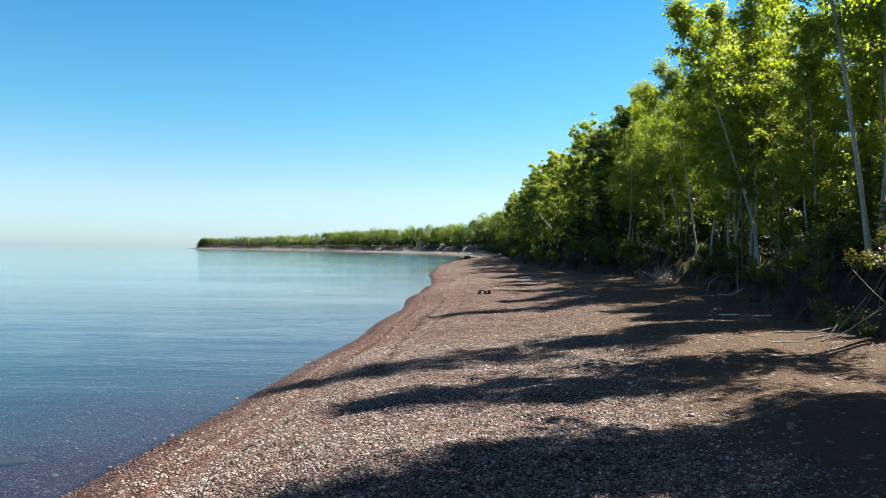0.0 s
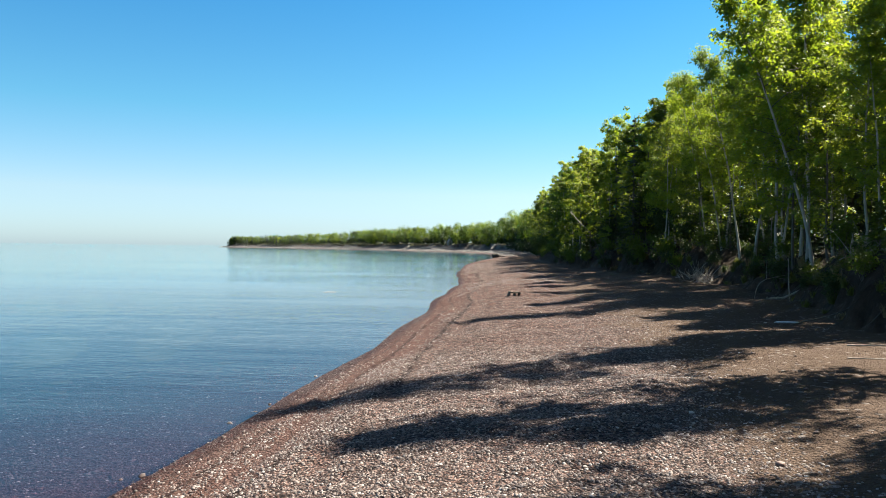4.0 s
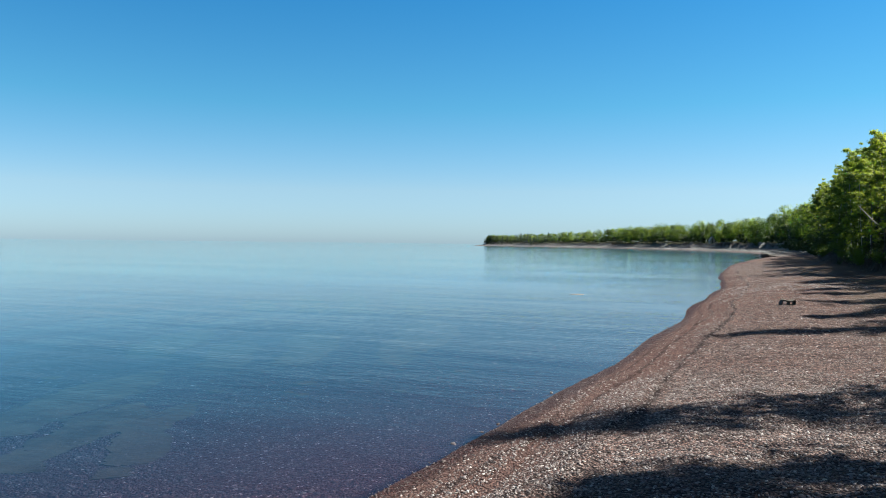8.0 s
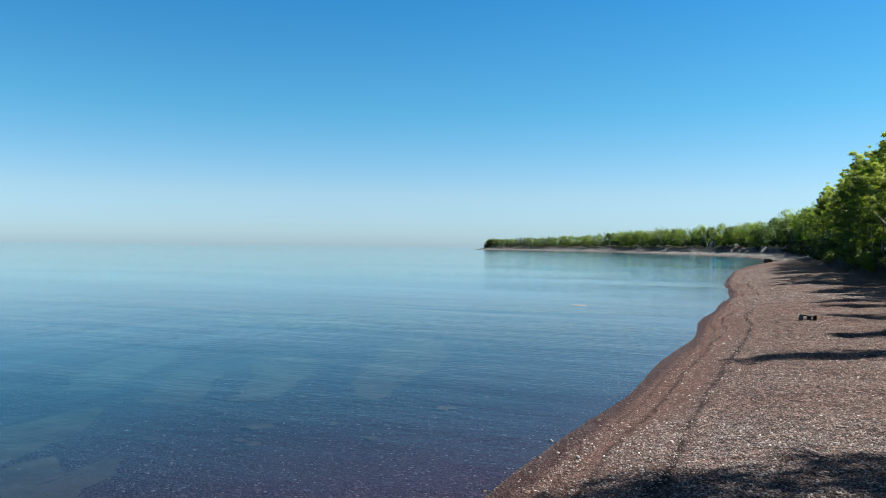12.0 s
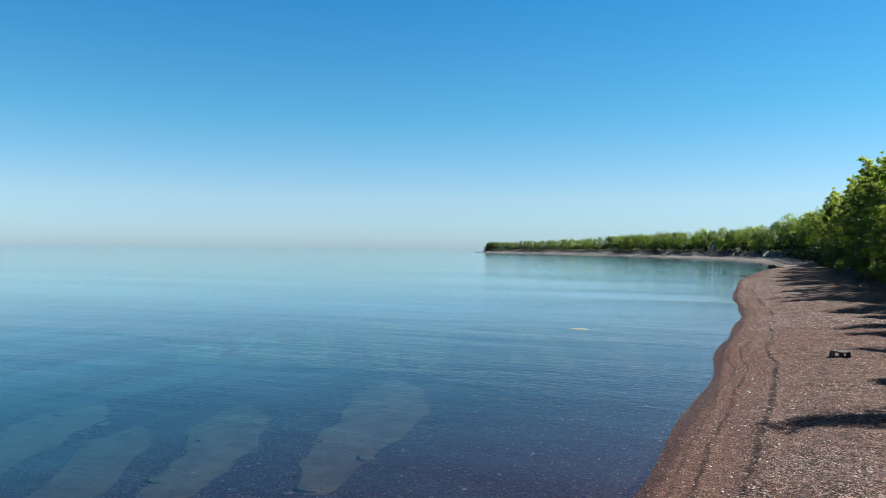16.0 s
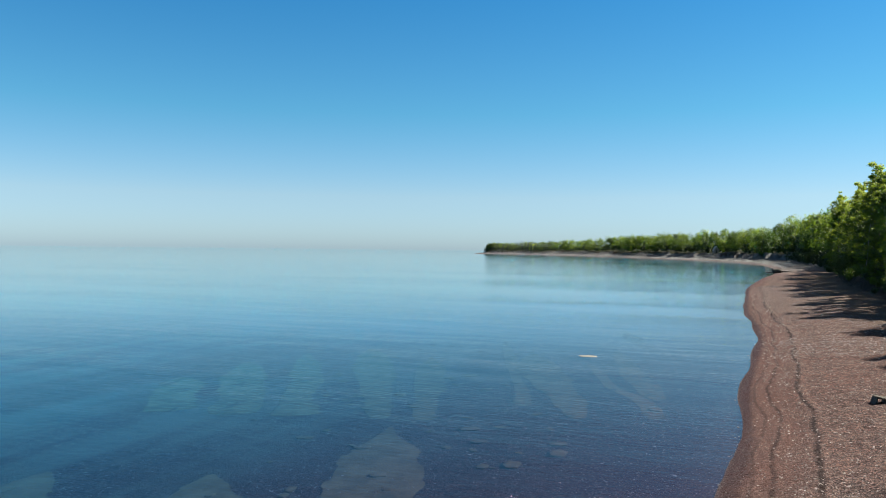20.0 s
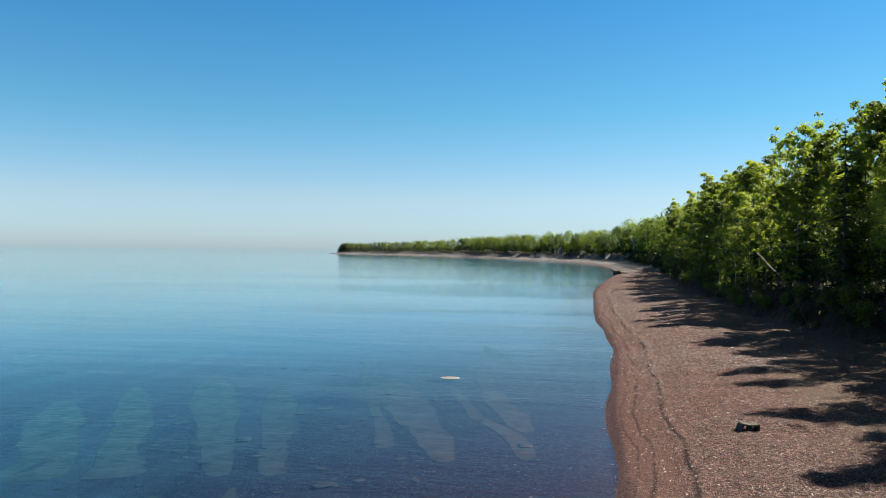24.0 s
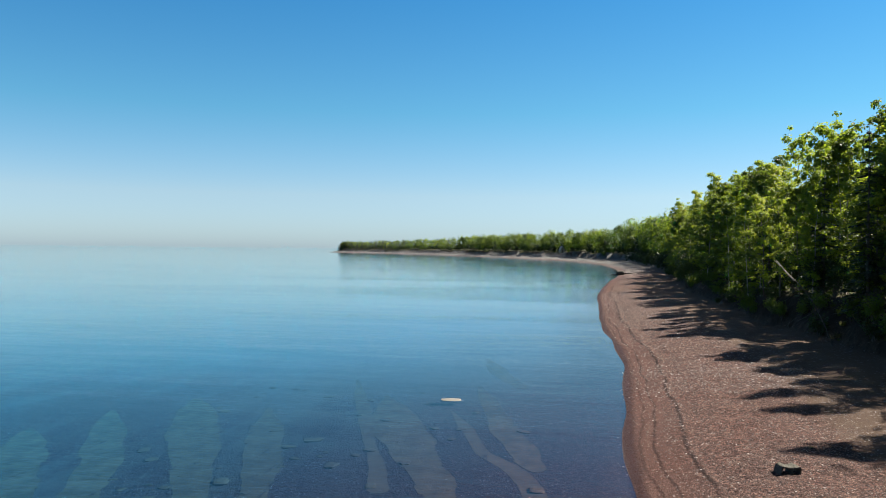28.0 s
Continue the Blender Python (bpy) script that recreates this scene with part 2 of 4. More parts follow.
    for at, half, dark in ((0.55, 0.04, 0.5), (0.95, 0.05, 0.75), (1.80, 0.065, 0.95)):
        line = k.math("SUBTRACT", 1.0, k.between(k.math("ABSOLUTE", k.math("SUBTRACT", drift, at)), half * 0.3, half * 1.6))
        c = k.mix(k.math("MULTIPLY", k.math("MULTIPLY", line, dark), k.between(mid, 0.28, 0.52)), c, (0.011, 0.0045, 0.0033))
    # upper beach of brown sand with scattered stones
    sand = k.mix(k.noise(pos, 5.0, 6.0, 0.65), (0.05773, 0.03675, 0.02538), (0.09538, 0.0634, 0.04452))
    sand = k.mix(k.between(pick2, 0.955, 0.965), sand, (0.1657, 0.1378, 0.1202))
    sandy = k.math("MULTIPLY", k.between(k.math("ADD", wide, k.math("MULTIPLY", pick, 0.9)), 6.4, 7.6), k.between(along, 280.0, 140.0))
    c = k.mix(sandy, c, sand)
    # wet strip
    c = k.mix(k.math("MULTIPLY", k.between(edge, 0.50, 0.22), k.between(along, 260.0, 120.0)), c, k.mix(1.0, c, (0.32, 0.15, 0.13), "MULTIPLY"))
    # bank and forest floor: dark earth, darkened further for the shade under trees
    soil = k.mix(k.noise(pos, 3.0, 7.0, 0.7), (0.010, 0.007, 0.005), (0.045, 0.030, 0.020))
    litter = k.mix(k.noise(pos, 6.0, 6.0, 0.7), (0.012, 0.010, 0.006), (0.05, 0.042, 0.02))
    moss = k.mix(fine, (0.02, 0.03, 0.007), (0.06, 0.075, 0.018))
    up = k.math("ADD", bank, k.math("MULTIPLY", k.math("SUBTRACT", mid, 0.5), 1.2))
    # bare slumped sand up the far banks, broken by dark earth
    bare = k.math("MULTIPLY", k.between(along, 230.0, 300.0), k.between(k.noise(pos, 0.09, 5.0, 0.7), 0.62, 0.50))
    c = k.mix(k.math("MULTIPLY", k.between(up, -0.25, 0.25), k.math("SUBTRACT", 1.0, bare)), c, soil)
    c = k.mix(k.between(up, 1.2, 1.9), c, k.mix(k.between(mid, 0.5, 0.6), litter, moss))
    # lake bed
    bedstone = k.ramp(pick, [(0.0, (0.021, 0.0098, 0.0091)), (0.5, (0.042, 0.021, 0.0182)), (0.85, (0.0595, 0.0455, 0.0406)), (0.97, (0.085, 0.073, 0.067)), (0.985, (0.19, 0.175, 0.16))])
    # the same painted gap shade between bed stones
    bedstone = k.mix(k.between(cells.outputs["Distance"], 0.45, 0.75), bedstone, (0.021, 0.0126, 0.0119))
    bedstone = k.mix(k.between(along, 18.0, 8.0), bedstone, k.mix(1.0, bedstone, (1.7, 1.65, 1.6), "MULTIPLY"))
    silt = k.mix(mid, (0.042, 0.0434, 0.0364), (0.0735, 0.07, 0.0574))
    streak = k.noise(k.n("Mapping", Vector=pos, Scale=(0.42, 0.07, 1), Rotation=(0, 0, 0.25)).outputs[0], 1.0, 5.0, 0.6)
    deep = k.between(k.math("ADD", s, k.math("MULTIPLY", big, 5.0)), -3.0, -9.0)
    bed = k.mix(k.math("MULTIPLY", deep, k.between(streak, 0.38, 0.64)), bedstone, silt)
    # paler far out and up the bay, for light scattered in the water
    bed = k.mix(k.math("MAXIMUM", k.between(s, -25.0, -70.0), k.math("MULTIPLY", k.between(along, 33.0, 60.0), k.between(s, -0.5, -5.0))), bed, k.mix(mid, (0.085, 0.085, 0.075), (0.12, 0.118, 0.10)))
    c = k.mix(k.between(s, 0.05, -0.15), c, bed)
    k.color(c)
    h = k.math("ADD", k.math("MULTIPLY", cells.outputs["Distance"], -0.6), k.math("MULTIPLY", fine, 0.3))
    h = k.math("ADD", h, k.math("MULTIPLY", cells2.outputs["Distance"], -0.6))
    k.bump(h, 1.0, 0.08)
    k.b.inputs["Specular IOR Level"].default_value = 0.15
    k.put(k.b.inputs["Roughness"], k.ramp(k.between(edge, 0.1, 0.6), [(0, 0.65), (1, 0.95)]))
    return k.m


def water_material():
    """Clear lake water: mirror of the sky at low angles, tinted with depth and with distance up the bay."""
    k = Mat("lake_water", 0.07)
    pos = k.n("NewGeometry").outputs["Position"]
    x = k.n("SeparateXYZ", Vector=pos).outputs[0]
    y = k.n("SeparateXYZ", Vector=pos).outputs[1]
    # bluer with depth from the shore; up the bay, low-angle blue put into tint
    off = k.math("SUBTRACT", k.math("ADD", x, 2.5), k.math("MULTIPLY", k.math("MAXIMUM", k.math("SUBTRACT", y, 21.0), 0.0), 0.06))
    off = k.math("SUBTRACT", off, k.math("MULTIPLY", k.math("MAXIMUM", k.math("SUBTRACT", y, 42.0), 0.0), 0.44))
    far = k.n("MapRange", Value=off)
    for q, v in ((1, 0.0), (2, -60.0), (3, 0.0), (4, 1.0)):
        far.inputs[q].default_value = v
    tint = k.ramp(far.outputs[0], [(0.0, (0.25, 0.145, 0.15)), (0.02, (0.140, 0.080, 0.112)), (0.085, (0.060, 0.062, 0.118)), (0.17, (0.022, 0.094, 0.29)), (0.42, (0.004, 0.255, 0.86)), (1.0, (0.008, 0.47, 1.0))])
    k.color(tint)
    k.b.inputs["Transmission Weight"].default_value = 1.0
    k.b.inputs["IOR"].default_value = 1.26
    calm = k.between(k.noise(k.n("Mapping", Vector=pos, Scale=(0.012, 0.06, 1)).outputs[0], 1.0, 4.0, 0.6), 0.38, 0.62)
    r1 = k.noise(k.n("Mapping", Vector=pos, Scale=(2.2, 5.0, 1), Rotation=(0, 0, 0.5)).outputs[0], 1.0, 3.0, 0.5)
    r2 = k.noise(k.n("Mapping", Vector=pos, Scale=(0.10, 0.35, 1)).outputs[0], 1.0, 3.0, 0.5)
    r3 = k.noise(k.n("Mapping", Vector=pos, Scale=(0.35, 1.2, 1), Rotation=(0, 0, 0.25)).outputs[0], 1.0, 3.0, 0.55)
    r2 = k.math("ADD", r2, k.math("MULTIPLY", r3, k.math("ADD", k.math("MULTIPLY", calm, 0.35), 0.15)))
    h = k.math("ADD", k.math("MULTIPLY", r1, k.math("ADD", k.math("MULTIPLY", calm, 0.7), 0.3)), k.math("MULTIPLY", r2, 2.2))
    k.bump(h, 1.0, 0.013)
    return k.m


def ledge_material():
    k = Mat("sandstone_ledge", 0.85)
    pos = k.n("NewGeometry").outputs["Position"]
    f = k.noise(pos, 1.3, 8.0, 0.7)
    o = k.n("ObjectInfo").outputs["Random"]
    c = k.mix(k.between(f, 0.3, 0.7), (0.036, 0.031, 0.019), (0.078, 0.066, 0.040))
    c = k.mix(k.math("MULTIPLY", o, 0.5), c, (0.058, 0.046, 0.034))
    seams = k.noise(k.n("Mapping", Vector=pos, Scale=(2.6, 0.35, 1), Rotation=(0, 0, 0.25)).outputs[0], 1.0, 6.0, 0.7)
    k.color(k.mix(k.between(seams, 0.40, 0.30), c, (0.018, 0.014, 0.013)))
    k.bump(k.noise(pos, 9.0, 6.0, 0.6), 0.6, 0.04)
    k.b.inputs["Specular IOR Level"].default_value = 0.08
    return k.m


GROUND, WATER, LEDGE = ground_material(), water_material(), ledge_material()


# ---- mesh helpers ----
def mesh_of(name, verts, faces, material=None, smooth=False):
    """A mesh from arrays; faces all have the same number of corners."""
    verts, faces = np.asarray(verts, np.float32), np.asarray(faces, np.int32)
    me = bpy.data.meshes.new(name)
    me.vertices.add(len(verts))
    me.vertices.foreach_set("co", verts.ravel())
    me.loops.add(faces.size)
    me.loops.foreach_set("vertex_index", faces.ravel())
    me.polygons.add(len(faces))
    me.polygons.foreach_set("loop_start", np.arange(0, faces.size, faces.shape[1], dtype=np.int32))
    me.polygons.foreach_set("use_smooth", np.full(len(faces), smooth))
    if material:
        me.materials.append(material)
    me.update(calc_edges=True)
    return me


def part(name, me, parent, label=""):
    ob = new(name, me)
    ob.parent = parent
    return tagged(ob, label)


def thing(name, label, category, group="", at=None, me=None):
    ob = tagged(new(name, me), label, category, group)
    if at is not None:
        ob.matrix_basis = at
    return ob


class Pile:
    """Collects pieces of one mesh."""

    def __init__(self):
        self.v, self.f, self.count = [], [], 0

    def add(self, verts, faces):
        self.v.append(np.asarray(verts, float))
        self.f.append(np.asarray(faces, int) + self.count)
        self.count += len(verts)

    def mesh(self, name, material, smooth=False):
        return mesh_of(name, np.concatenate(self.v), np.concatenate(self.f), material, smooth)


def tube(points, radii, sides=7):
    """A tapered tube along points, closed at its end by a small tip."""
    p, r = np.asarray(points, float), np.asarray(radii, float)
    d = np.gradient(p, axis=0)
    d /= np.linalg.norm(d, axis=1)[:, None] + 1e-9
    ref = np.where(np.abs(d[:, 2:3]) > 0.9, [[1.0, 0, 0]], [[0, 0, 1.0]])
    a = np.cross(d, ref)
    a /= np.linalg.norm(a, axis=1)[:, None] + 1e-9
    b = np.cross(d, a)
    ang = np.linspace(0, 2 * np.pi, sides, endpoint=False)
    v = p[:, None] + r[:, None, None] * (np.cos(ang)[None, :, None] * a[:, None] + np.sin(ang)[None, :, None] * b[:, None])
    i, j = np.meshgrid(np.arange(len(p) - 1), np.arange(sides), indexing="ij")
    k = (j + 1) % sides
    f = np.stack([i * sides + j, i * sides + k, (i + 1) * sides + k, (i + 1) * sides + j], -1).reshape(-1, 4)
    return v.reshape(-1, 3), f


def leaves(rng, centres, size, flat=0.35, long=1.4, out=None, loose=0.45):
    """One rhombic leaf at each centre, turned at random; flat: how far it prefers to lie level."""
    n = len(centres)
    nor = rng.normal(size=(n, 3))
    nor[:, 2] = np.abs(nor[:, 2]) + flat
    if out is not None:
        nor = nor * loose + out / (np.linalg.norm(out, axis=1)[:, None] + 1e-6)
    nor /= np.linalg.norm(nor, axis=1)[:, None]
    a = np.cross(nor, rng.normal(size=(n, 3)))
    a /= np.linalg.norm(a, axis=1)[:, None]
    b = np.cross(nor, a)
    s = size * rng.uniform(0.6, 1.3, (n, 1))
    v = np.stack([centres - a * s * long / 2, centres + b * s * 0.5 + nor * s * 0.1, centres + a * s * long / 2, centres - b * s * 0.5 + nor * s * 0.1], 1)
    return v.reshape(-1, 3), np.arange(4 * n).reshape(-1, 4)


def smooth_line(points, step):
    """A curve through points (Catmull-Rom), about step apart."""
    p = np.asarray(points, float)
    q = np.vstack([2 * p[0] - p[1], p, 2 * p[-1] - p[-2]])
    out = []
    for i in range(1, len(q) - 2):
        n = max(2, int(np.linalg.norm(q[i + 1] - q[i]) / step))
        for u in np.linspace(0, 1, n, endpoint=False):
            out.append(0.5 * (2 * q[i] + (q[i + 1] - q[i - 1]) * u + (2 * q[i - 1] - 5 * q[i] + 4 * q[i + 1] - q[i + 2]) * u**2 + (3 * q[i] - q[i - 1] - 3 * q[i + 1] + q[i + 2]) * u**3))
    return np.array(out + [p[-1]])


class Waves:
    """Smooth random waves over the plan, for arrays."""

    def __init__(self, seed, lengths, heights):
        r = np.random.default_rng(seed)
        self.w = []
        for length, high in zip(lengths, heights):
            for _ in range(5):
                a = r.uniform(0, 2 * np.pi)
                k = 2 * np.pi / (length * r.uniform(0.7, 1.4))
                self.w.append((k * np.cos(a), k * np.sin(a), r.uniform(0, 6.28), high / 2.2))

    def __call__(self, x, y):
        return sum(h * np.sin(a * x + b * y + c) for a, b, c, h in self.w)


# ---- the shore: plan and heights ----
SHORE = smooth_line([(-60, -700), (-20, -250), (-8, -80), (-5, -25), (-4.4, 0), (-4.32, 6), (-4.12, 8.5), (-3.52, 12.5), (-2.95, 18.5), (-2.55, 24), (-2.1, 29), (-1.9, 38.5),
                     (-1.0, 53), (-1.0, 63), (-1.35, 76), (-0.9, 96), (-0.2, 120), (3.0, 160), (6.8, 196), (9.3, 238), (9.3, 285), (7.0, 335), (-7.9, 423),
                     (-48, 532), (-110, 663), (-194, 792), (-300, 908), (-316, 930), (-290, 965), (-160, 1100), (100, 1500), (900, 3000), (1500, 4900)], 2.0)
BANK_Y = [-50, 5, 16, 21, 29, 45, 53, 62, 75, 92, 133, 200, 400, 2000]
BANK_S = [12.6, 12.6, 12.3, 12.9, 14.2, 15.0, 13.4, 12.6, 12.0, 12.0, 12.3, 13, 14, 14]
ROUGH = Waves(3, (9.0, 3.5, 1.3), (0.07, 0.035, 0.014))
RIPPLE = Waves(5, (0.75, 0.42), (0.010, 0.006))
BANKWAVE = Waves(8, (7.0, 2.6, 1.1), (0.45, 0.28, 0.16))
CLODS = Waves(9, (0.9, 0.5, 0.3), (0.10, 0.07, 0.04))
ROLL = Waves(11, (60, 22), (0.7, 0.35))


def shore_distance(x, y):
    """Signed distance from the waterline: positive on land."""
    x, y = np.asarray(x, float).ravel(), np.asarray(y, float).ravel()
    out = np.empty(len(x))
    a, b = SHORE[:-1], SHORE[1:]
    d = b - a
    dd = (d**2).sum(1)
    for i in range(0, len(x), 4000):
        px, py = x[i : i + 4000, None], y[i : i + 4000, None]
        u = np.clip(((px - a[:, 0]) * d[:, 0] + (py - a[:, 1]) * d[:, 1]) / dd, 0, 1)
        ex, ey = px - a[:, 0] - u * d[:, 0], py - a[:, 1] - u * d[:, 1]
        e = ex**2 + ey**2
        k = e.argmin(1)
        row = np.arange(len(k))
        side = d[k, 0] * ey[row, k] - d[k, 1] * ex[row, k]
        out[i : i + 4000] = np.sqrt(e[row, k]) * -np.sign(side)
    return out


def heights(x, y):
    """Ground height, distance from the water, and how far up the bank (0 foot, 1 lip)."""
    x, y = np.asarray(x, float).ravel(), np.asarray(y, float).ravel()
    s = shore_distance(x, y)
    near = np.clip(1.2 - np.hypot(x, y - 20) / 130, 0, 1)
    s2 = s + 0.25 * np.sin(y * 0.55) * np.exp(-((s - 1.2) / 1.2) ** 2) * near
    z = np.interp(s2, [-4000, -200, -60, -20, -8, -3, 0, 0.5, 0.9, 1.05, 1.9, 2.15, 3.2, 6.5, 10, 14, 30],
                  [-9, -7, -3.2, -1.4, -0.72, -0.32, 0, 0.085, 0.165, 0.125, 0.33, 0.275, 0.44, 0.62, 0.78, 0.95, 1.05])
    z *= 1 + 0.9 * np.clip((y - 230) / 120, 0, 1) * (s > 0)
    z += ROUGH(x, y) * np.clip(s / 5, 0, 1) * np.clip(1.4 - s / 30, 0.3, 1) + RIPPLE(x, y) * near * np.clip((s - 0.6) / 2, 0, 1)
    foot = np.interp(y, BANK_Y, BANK_S) + BANKWAVE(x, y) * 0.6
    up = (s - foot) / (1.7 + 0.5 * np.sin(y * 0.23))
    rise = np.clip(up, 0, 1)
    z += (1.75 + 0.35 * np.sin(y * 0.11 + 1)) * (1 + 0.7 * np.clip((y - 230) / 120, 0, 1)) * (rise**0.55) + np.clip(up - 1, 0, 40) * 0.02 + (BANKWAVE(x * 1.7, y * 1.7) * 0.22 + CLODS(x, y) * near) * np.clip(up * 3, 0, 1)
    z += ROLL(x, y) * np.clip((s - 30) / 40, 0, 1)
    return z, s, up


def ground_at(x, y):
    return float(heights([x], [y])[0][0])


def steps(*runs):
    """Grid lines: runs of (start, end, step), joined."""
    return np.concatenate([np.arange(a, b, d) for a, b, d in runs] + [[runs[-1][1]]])


def build_ground():
    xs = steps((-4600, -400, 350), (-400, -20, 5), (-20, -6, 0.7), (-6, 17, 0.2), (17, 40, 1.0), (40, 120, 8), (120, 400, 40), (400, 4600, 350))
    ys = steps((-700, -10, 45), (-10, 2, 0.8), (2, 30, 0.2), (30, 80, 0.42), (80, 240, 1.6), (240, 1000, 6), (1000, 1400, 50), (1400, 4800, 400))
    gx, gy = np.meshgrid(xs, ys)
    z, s, up = heights(gx, gy)
    n = len(xs)
    i, j = np.meshgrid(np.arange(len(ys) - 1), np.arange(n - 1), indexing="ij")
    q = (i * n + j).ravel()
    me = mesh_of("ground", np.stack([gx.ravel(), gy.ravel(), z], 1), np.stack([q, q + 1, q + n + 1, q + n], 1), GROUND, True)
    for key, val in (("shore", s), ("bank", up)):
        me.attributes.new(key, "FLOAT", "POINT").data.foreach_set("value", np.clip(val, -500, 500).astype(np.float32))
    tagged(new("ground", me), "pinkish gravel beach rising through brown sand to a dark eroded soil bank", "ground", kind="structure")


build_ground()
wx, wy = steps((-4700, 0, 470), (0, 1200, 120)), steps((-700, 4700, 450))
gx, gy = np.meshgrid(wx, wy)
q = (np.arange(len(wy) - 1)[:, None] * len(wx) + np.arange(len(wx) - 1)).ravel()
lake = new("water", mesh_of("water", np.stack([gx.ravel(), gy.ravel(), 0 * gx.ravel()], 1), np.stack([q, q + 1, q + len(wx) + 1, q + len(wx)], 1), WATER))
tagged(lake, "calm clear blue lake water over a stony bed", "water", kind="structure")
lake.visible_shadow = False


# ---- trees ----
def trunk_line(rng, h, lean, n=10):
    u = np.linspace(0, 1, n)
    bend = rng.normal(0, 0.012, (n, 2)).cumsum(0) * h * 0.5
    bend -= bend[0]
    p = np.stack([lean[0] * u**1.4 * h + bend[:, 0], lean[1] * u**1.4 * h + bend[:, 1], u * h], 1)
    return p


def broadleaf(seed, h, count, leaf, lean=(0.0, 0.0), bark=None, foliage=None, bare=0.25, spread=0.17, limbs=22, thick=0.7, sides=7):
    """A birch, aspen or alder: trunk, limbs and a ragged crown. Returns the Empty with its parts."""
    rng = np.random.default_rng(seed)
    p = trunk_line(rng, h, lean)
    u = np.linspace(0, 1, len(p))
    r0 = (0.025 + h * 0.0048) * thick
    trunk, arms = Pile(), Pile()
    flare = 1 + 0.5 * np.exp(-u * 30)
    trunk.add(*tube(np.vstack([p[0] - [0, 0, 0.5], p]), np.r_[r0 * 1.6, r0 * flare * (1 - u) ** 0.75 + 0.012], sides))
    blobs = [(p[-1] - [0, 0, 0.02 * h], 0.04 * h), (p[-2], 0.045 * h)]
    for i in range(limbs):
        f = bare + (1 - bare) * ((i + rng.uniform(0, 1)) / limbs) ** 0.9 * 0.97
        at = np.array([np.interp(f, u, p[:, k]) for k in range(3)])
        turn = i * 2.4 + rng.uniform(-0.5, 0.5)
        rise = 0.2 + 0.85 * f**1.6 + rng.uniform(-0.2, 0.3)
        shape = np.sin(np.pi * min(1, 0.22 + 0.78 * (f - bare) / (1 - bare))) ** 0.7 * 0.85 + 0.24
        length = h * spread * shape * rng.uniform(0.6, 1.2)
        way = np.array([np.cos(turn) * np.cos(rise), np.sin(turn) * np.cos(rise), np.sin(rise)])
        k = np.linspace(0, 1, 5)[:, None]
        side = rng.normal(0, 0.12, 3)
        line = at + way * length * k + side * length * k**2 + np.array([0, 0, -0.14]) * length * k**2
        arms.add(*tube(line, r0 * 0.32 * (1 - f * 0.6) * (1 - k[:, 0]) + 0.006, 4))
        for g in (0.4, 0.7, 1.0):
            c = np.array([np.interp(g, k[:, 0], line[:, a]) for a in range(3)])
            if rng.uniform() < 0.85:
                blobs.append((c, h * rng.uniform(0.022, 0.046) * (0.75 + 0.35 * g)))
            for _ in range(2):
                tw = c + rng.normal(0, 1, 3) * [1, 1, 0.7] * length * 0.24
                arms.add(*tube(np.stack([c, (c + tw) / 2 + [0, 0, 0.04], tw]), [0.010, 0.007, 0.004], 3))
                if rng.uniform() < 0.75:
                    blobs.append((tw, h * rng.uniform(0.016, 0.036)))
    # leaves sit in separate sprays with gaps between them
    centre, size = np.array([b[0] for b in blobs]), np.array([b[1] for b in blobs])
    weight = size**2 * rng.uniform(0.5, 1.4, len(size))
    pick = rng.choice(len(size), count, p=weight / weight.sum())
    out = rng.normal(0, 1, (count, 3))
    out /= np.linalg.norm(out, axis=1)[:, None]
    c = centre[pick] + out * (size[pick] * rng.uniform(0, 1, count) ** 0.45)[:, None] * [1.1, 1.1, 0.68] + rng.normal(0, 0.05, (count, 3))
    c[:, 2] = np.maximum(c[:, 2], 0.35)
    crown = Pile()
    crown.add(*leaves(rng, c, leaf, out=out + [0, 0, 0.3], loose=0.6))
    top = new("tree")
    stem_faces = sum(len(f) for f in trunk.f)
    for vs, fs in zip(arms.v, arms.f):
        trunk.v.append(vs)
        trunk.f.append(fs + trunk.count)
    me = trunk.mesh("trunk", bark or BIRCH_BARK, True)
    me.materials.append(DARK_BARK)
    me.polygons.foreach_set("material_index", np.r_[np.zeros(stem_faces, int), np.ones(len(me.polygons) - stem_faces, int)].astype(np.int32))
    part("trunk", me, top)
    part("crown", crown.mesh("crown", foliage or LEAF), top)
    return top


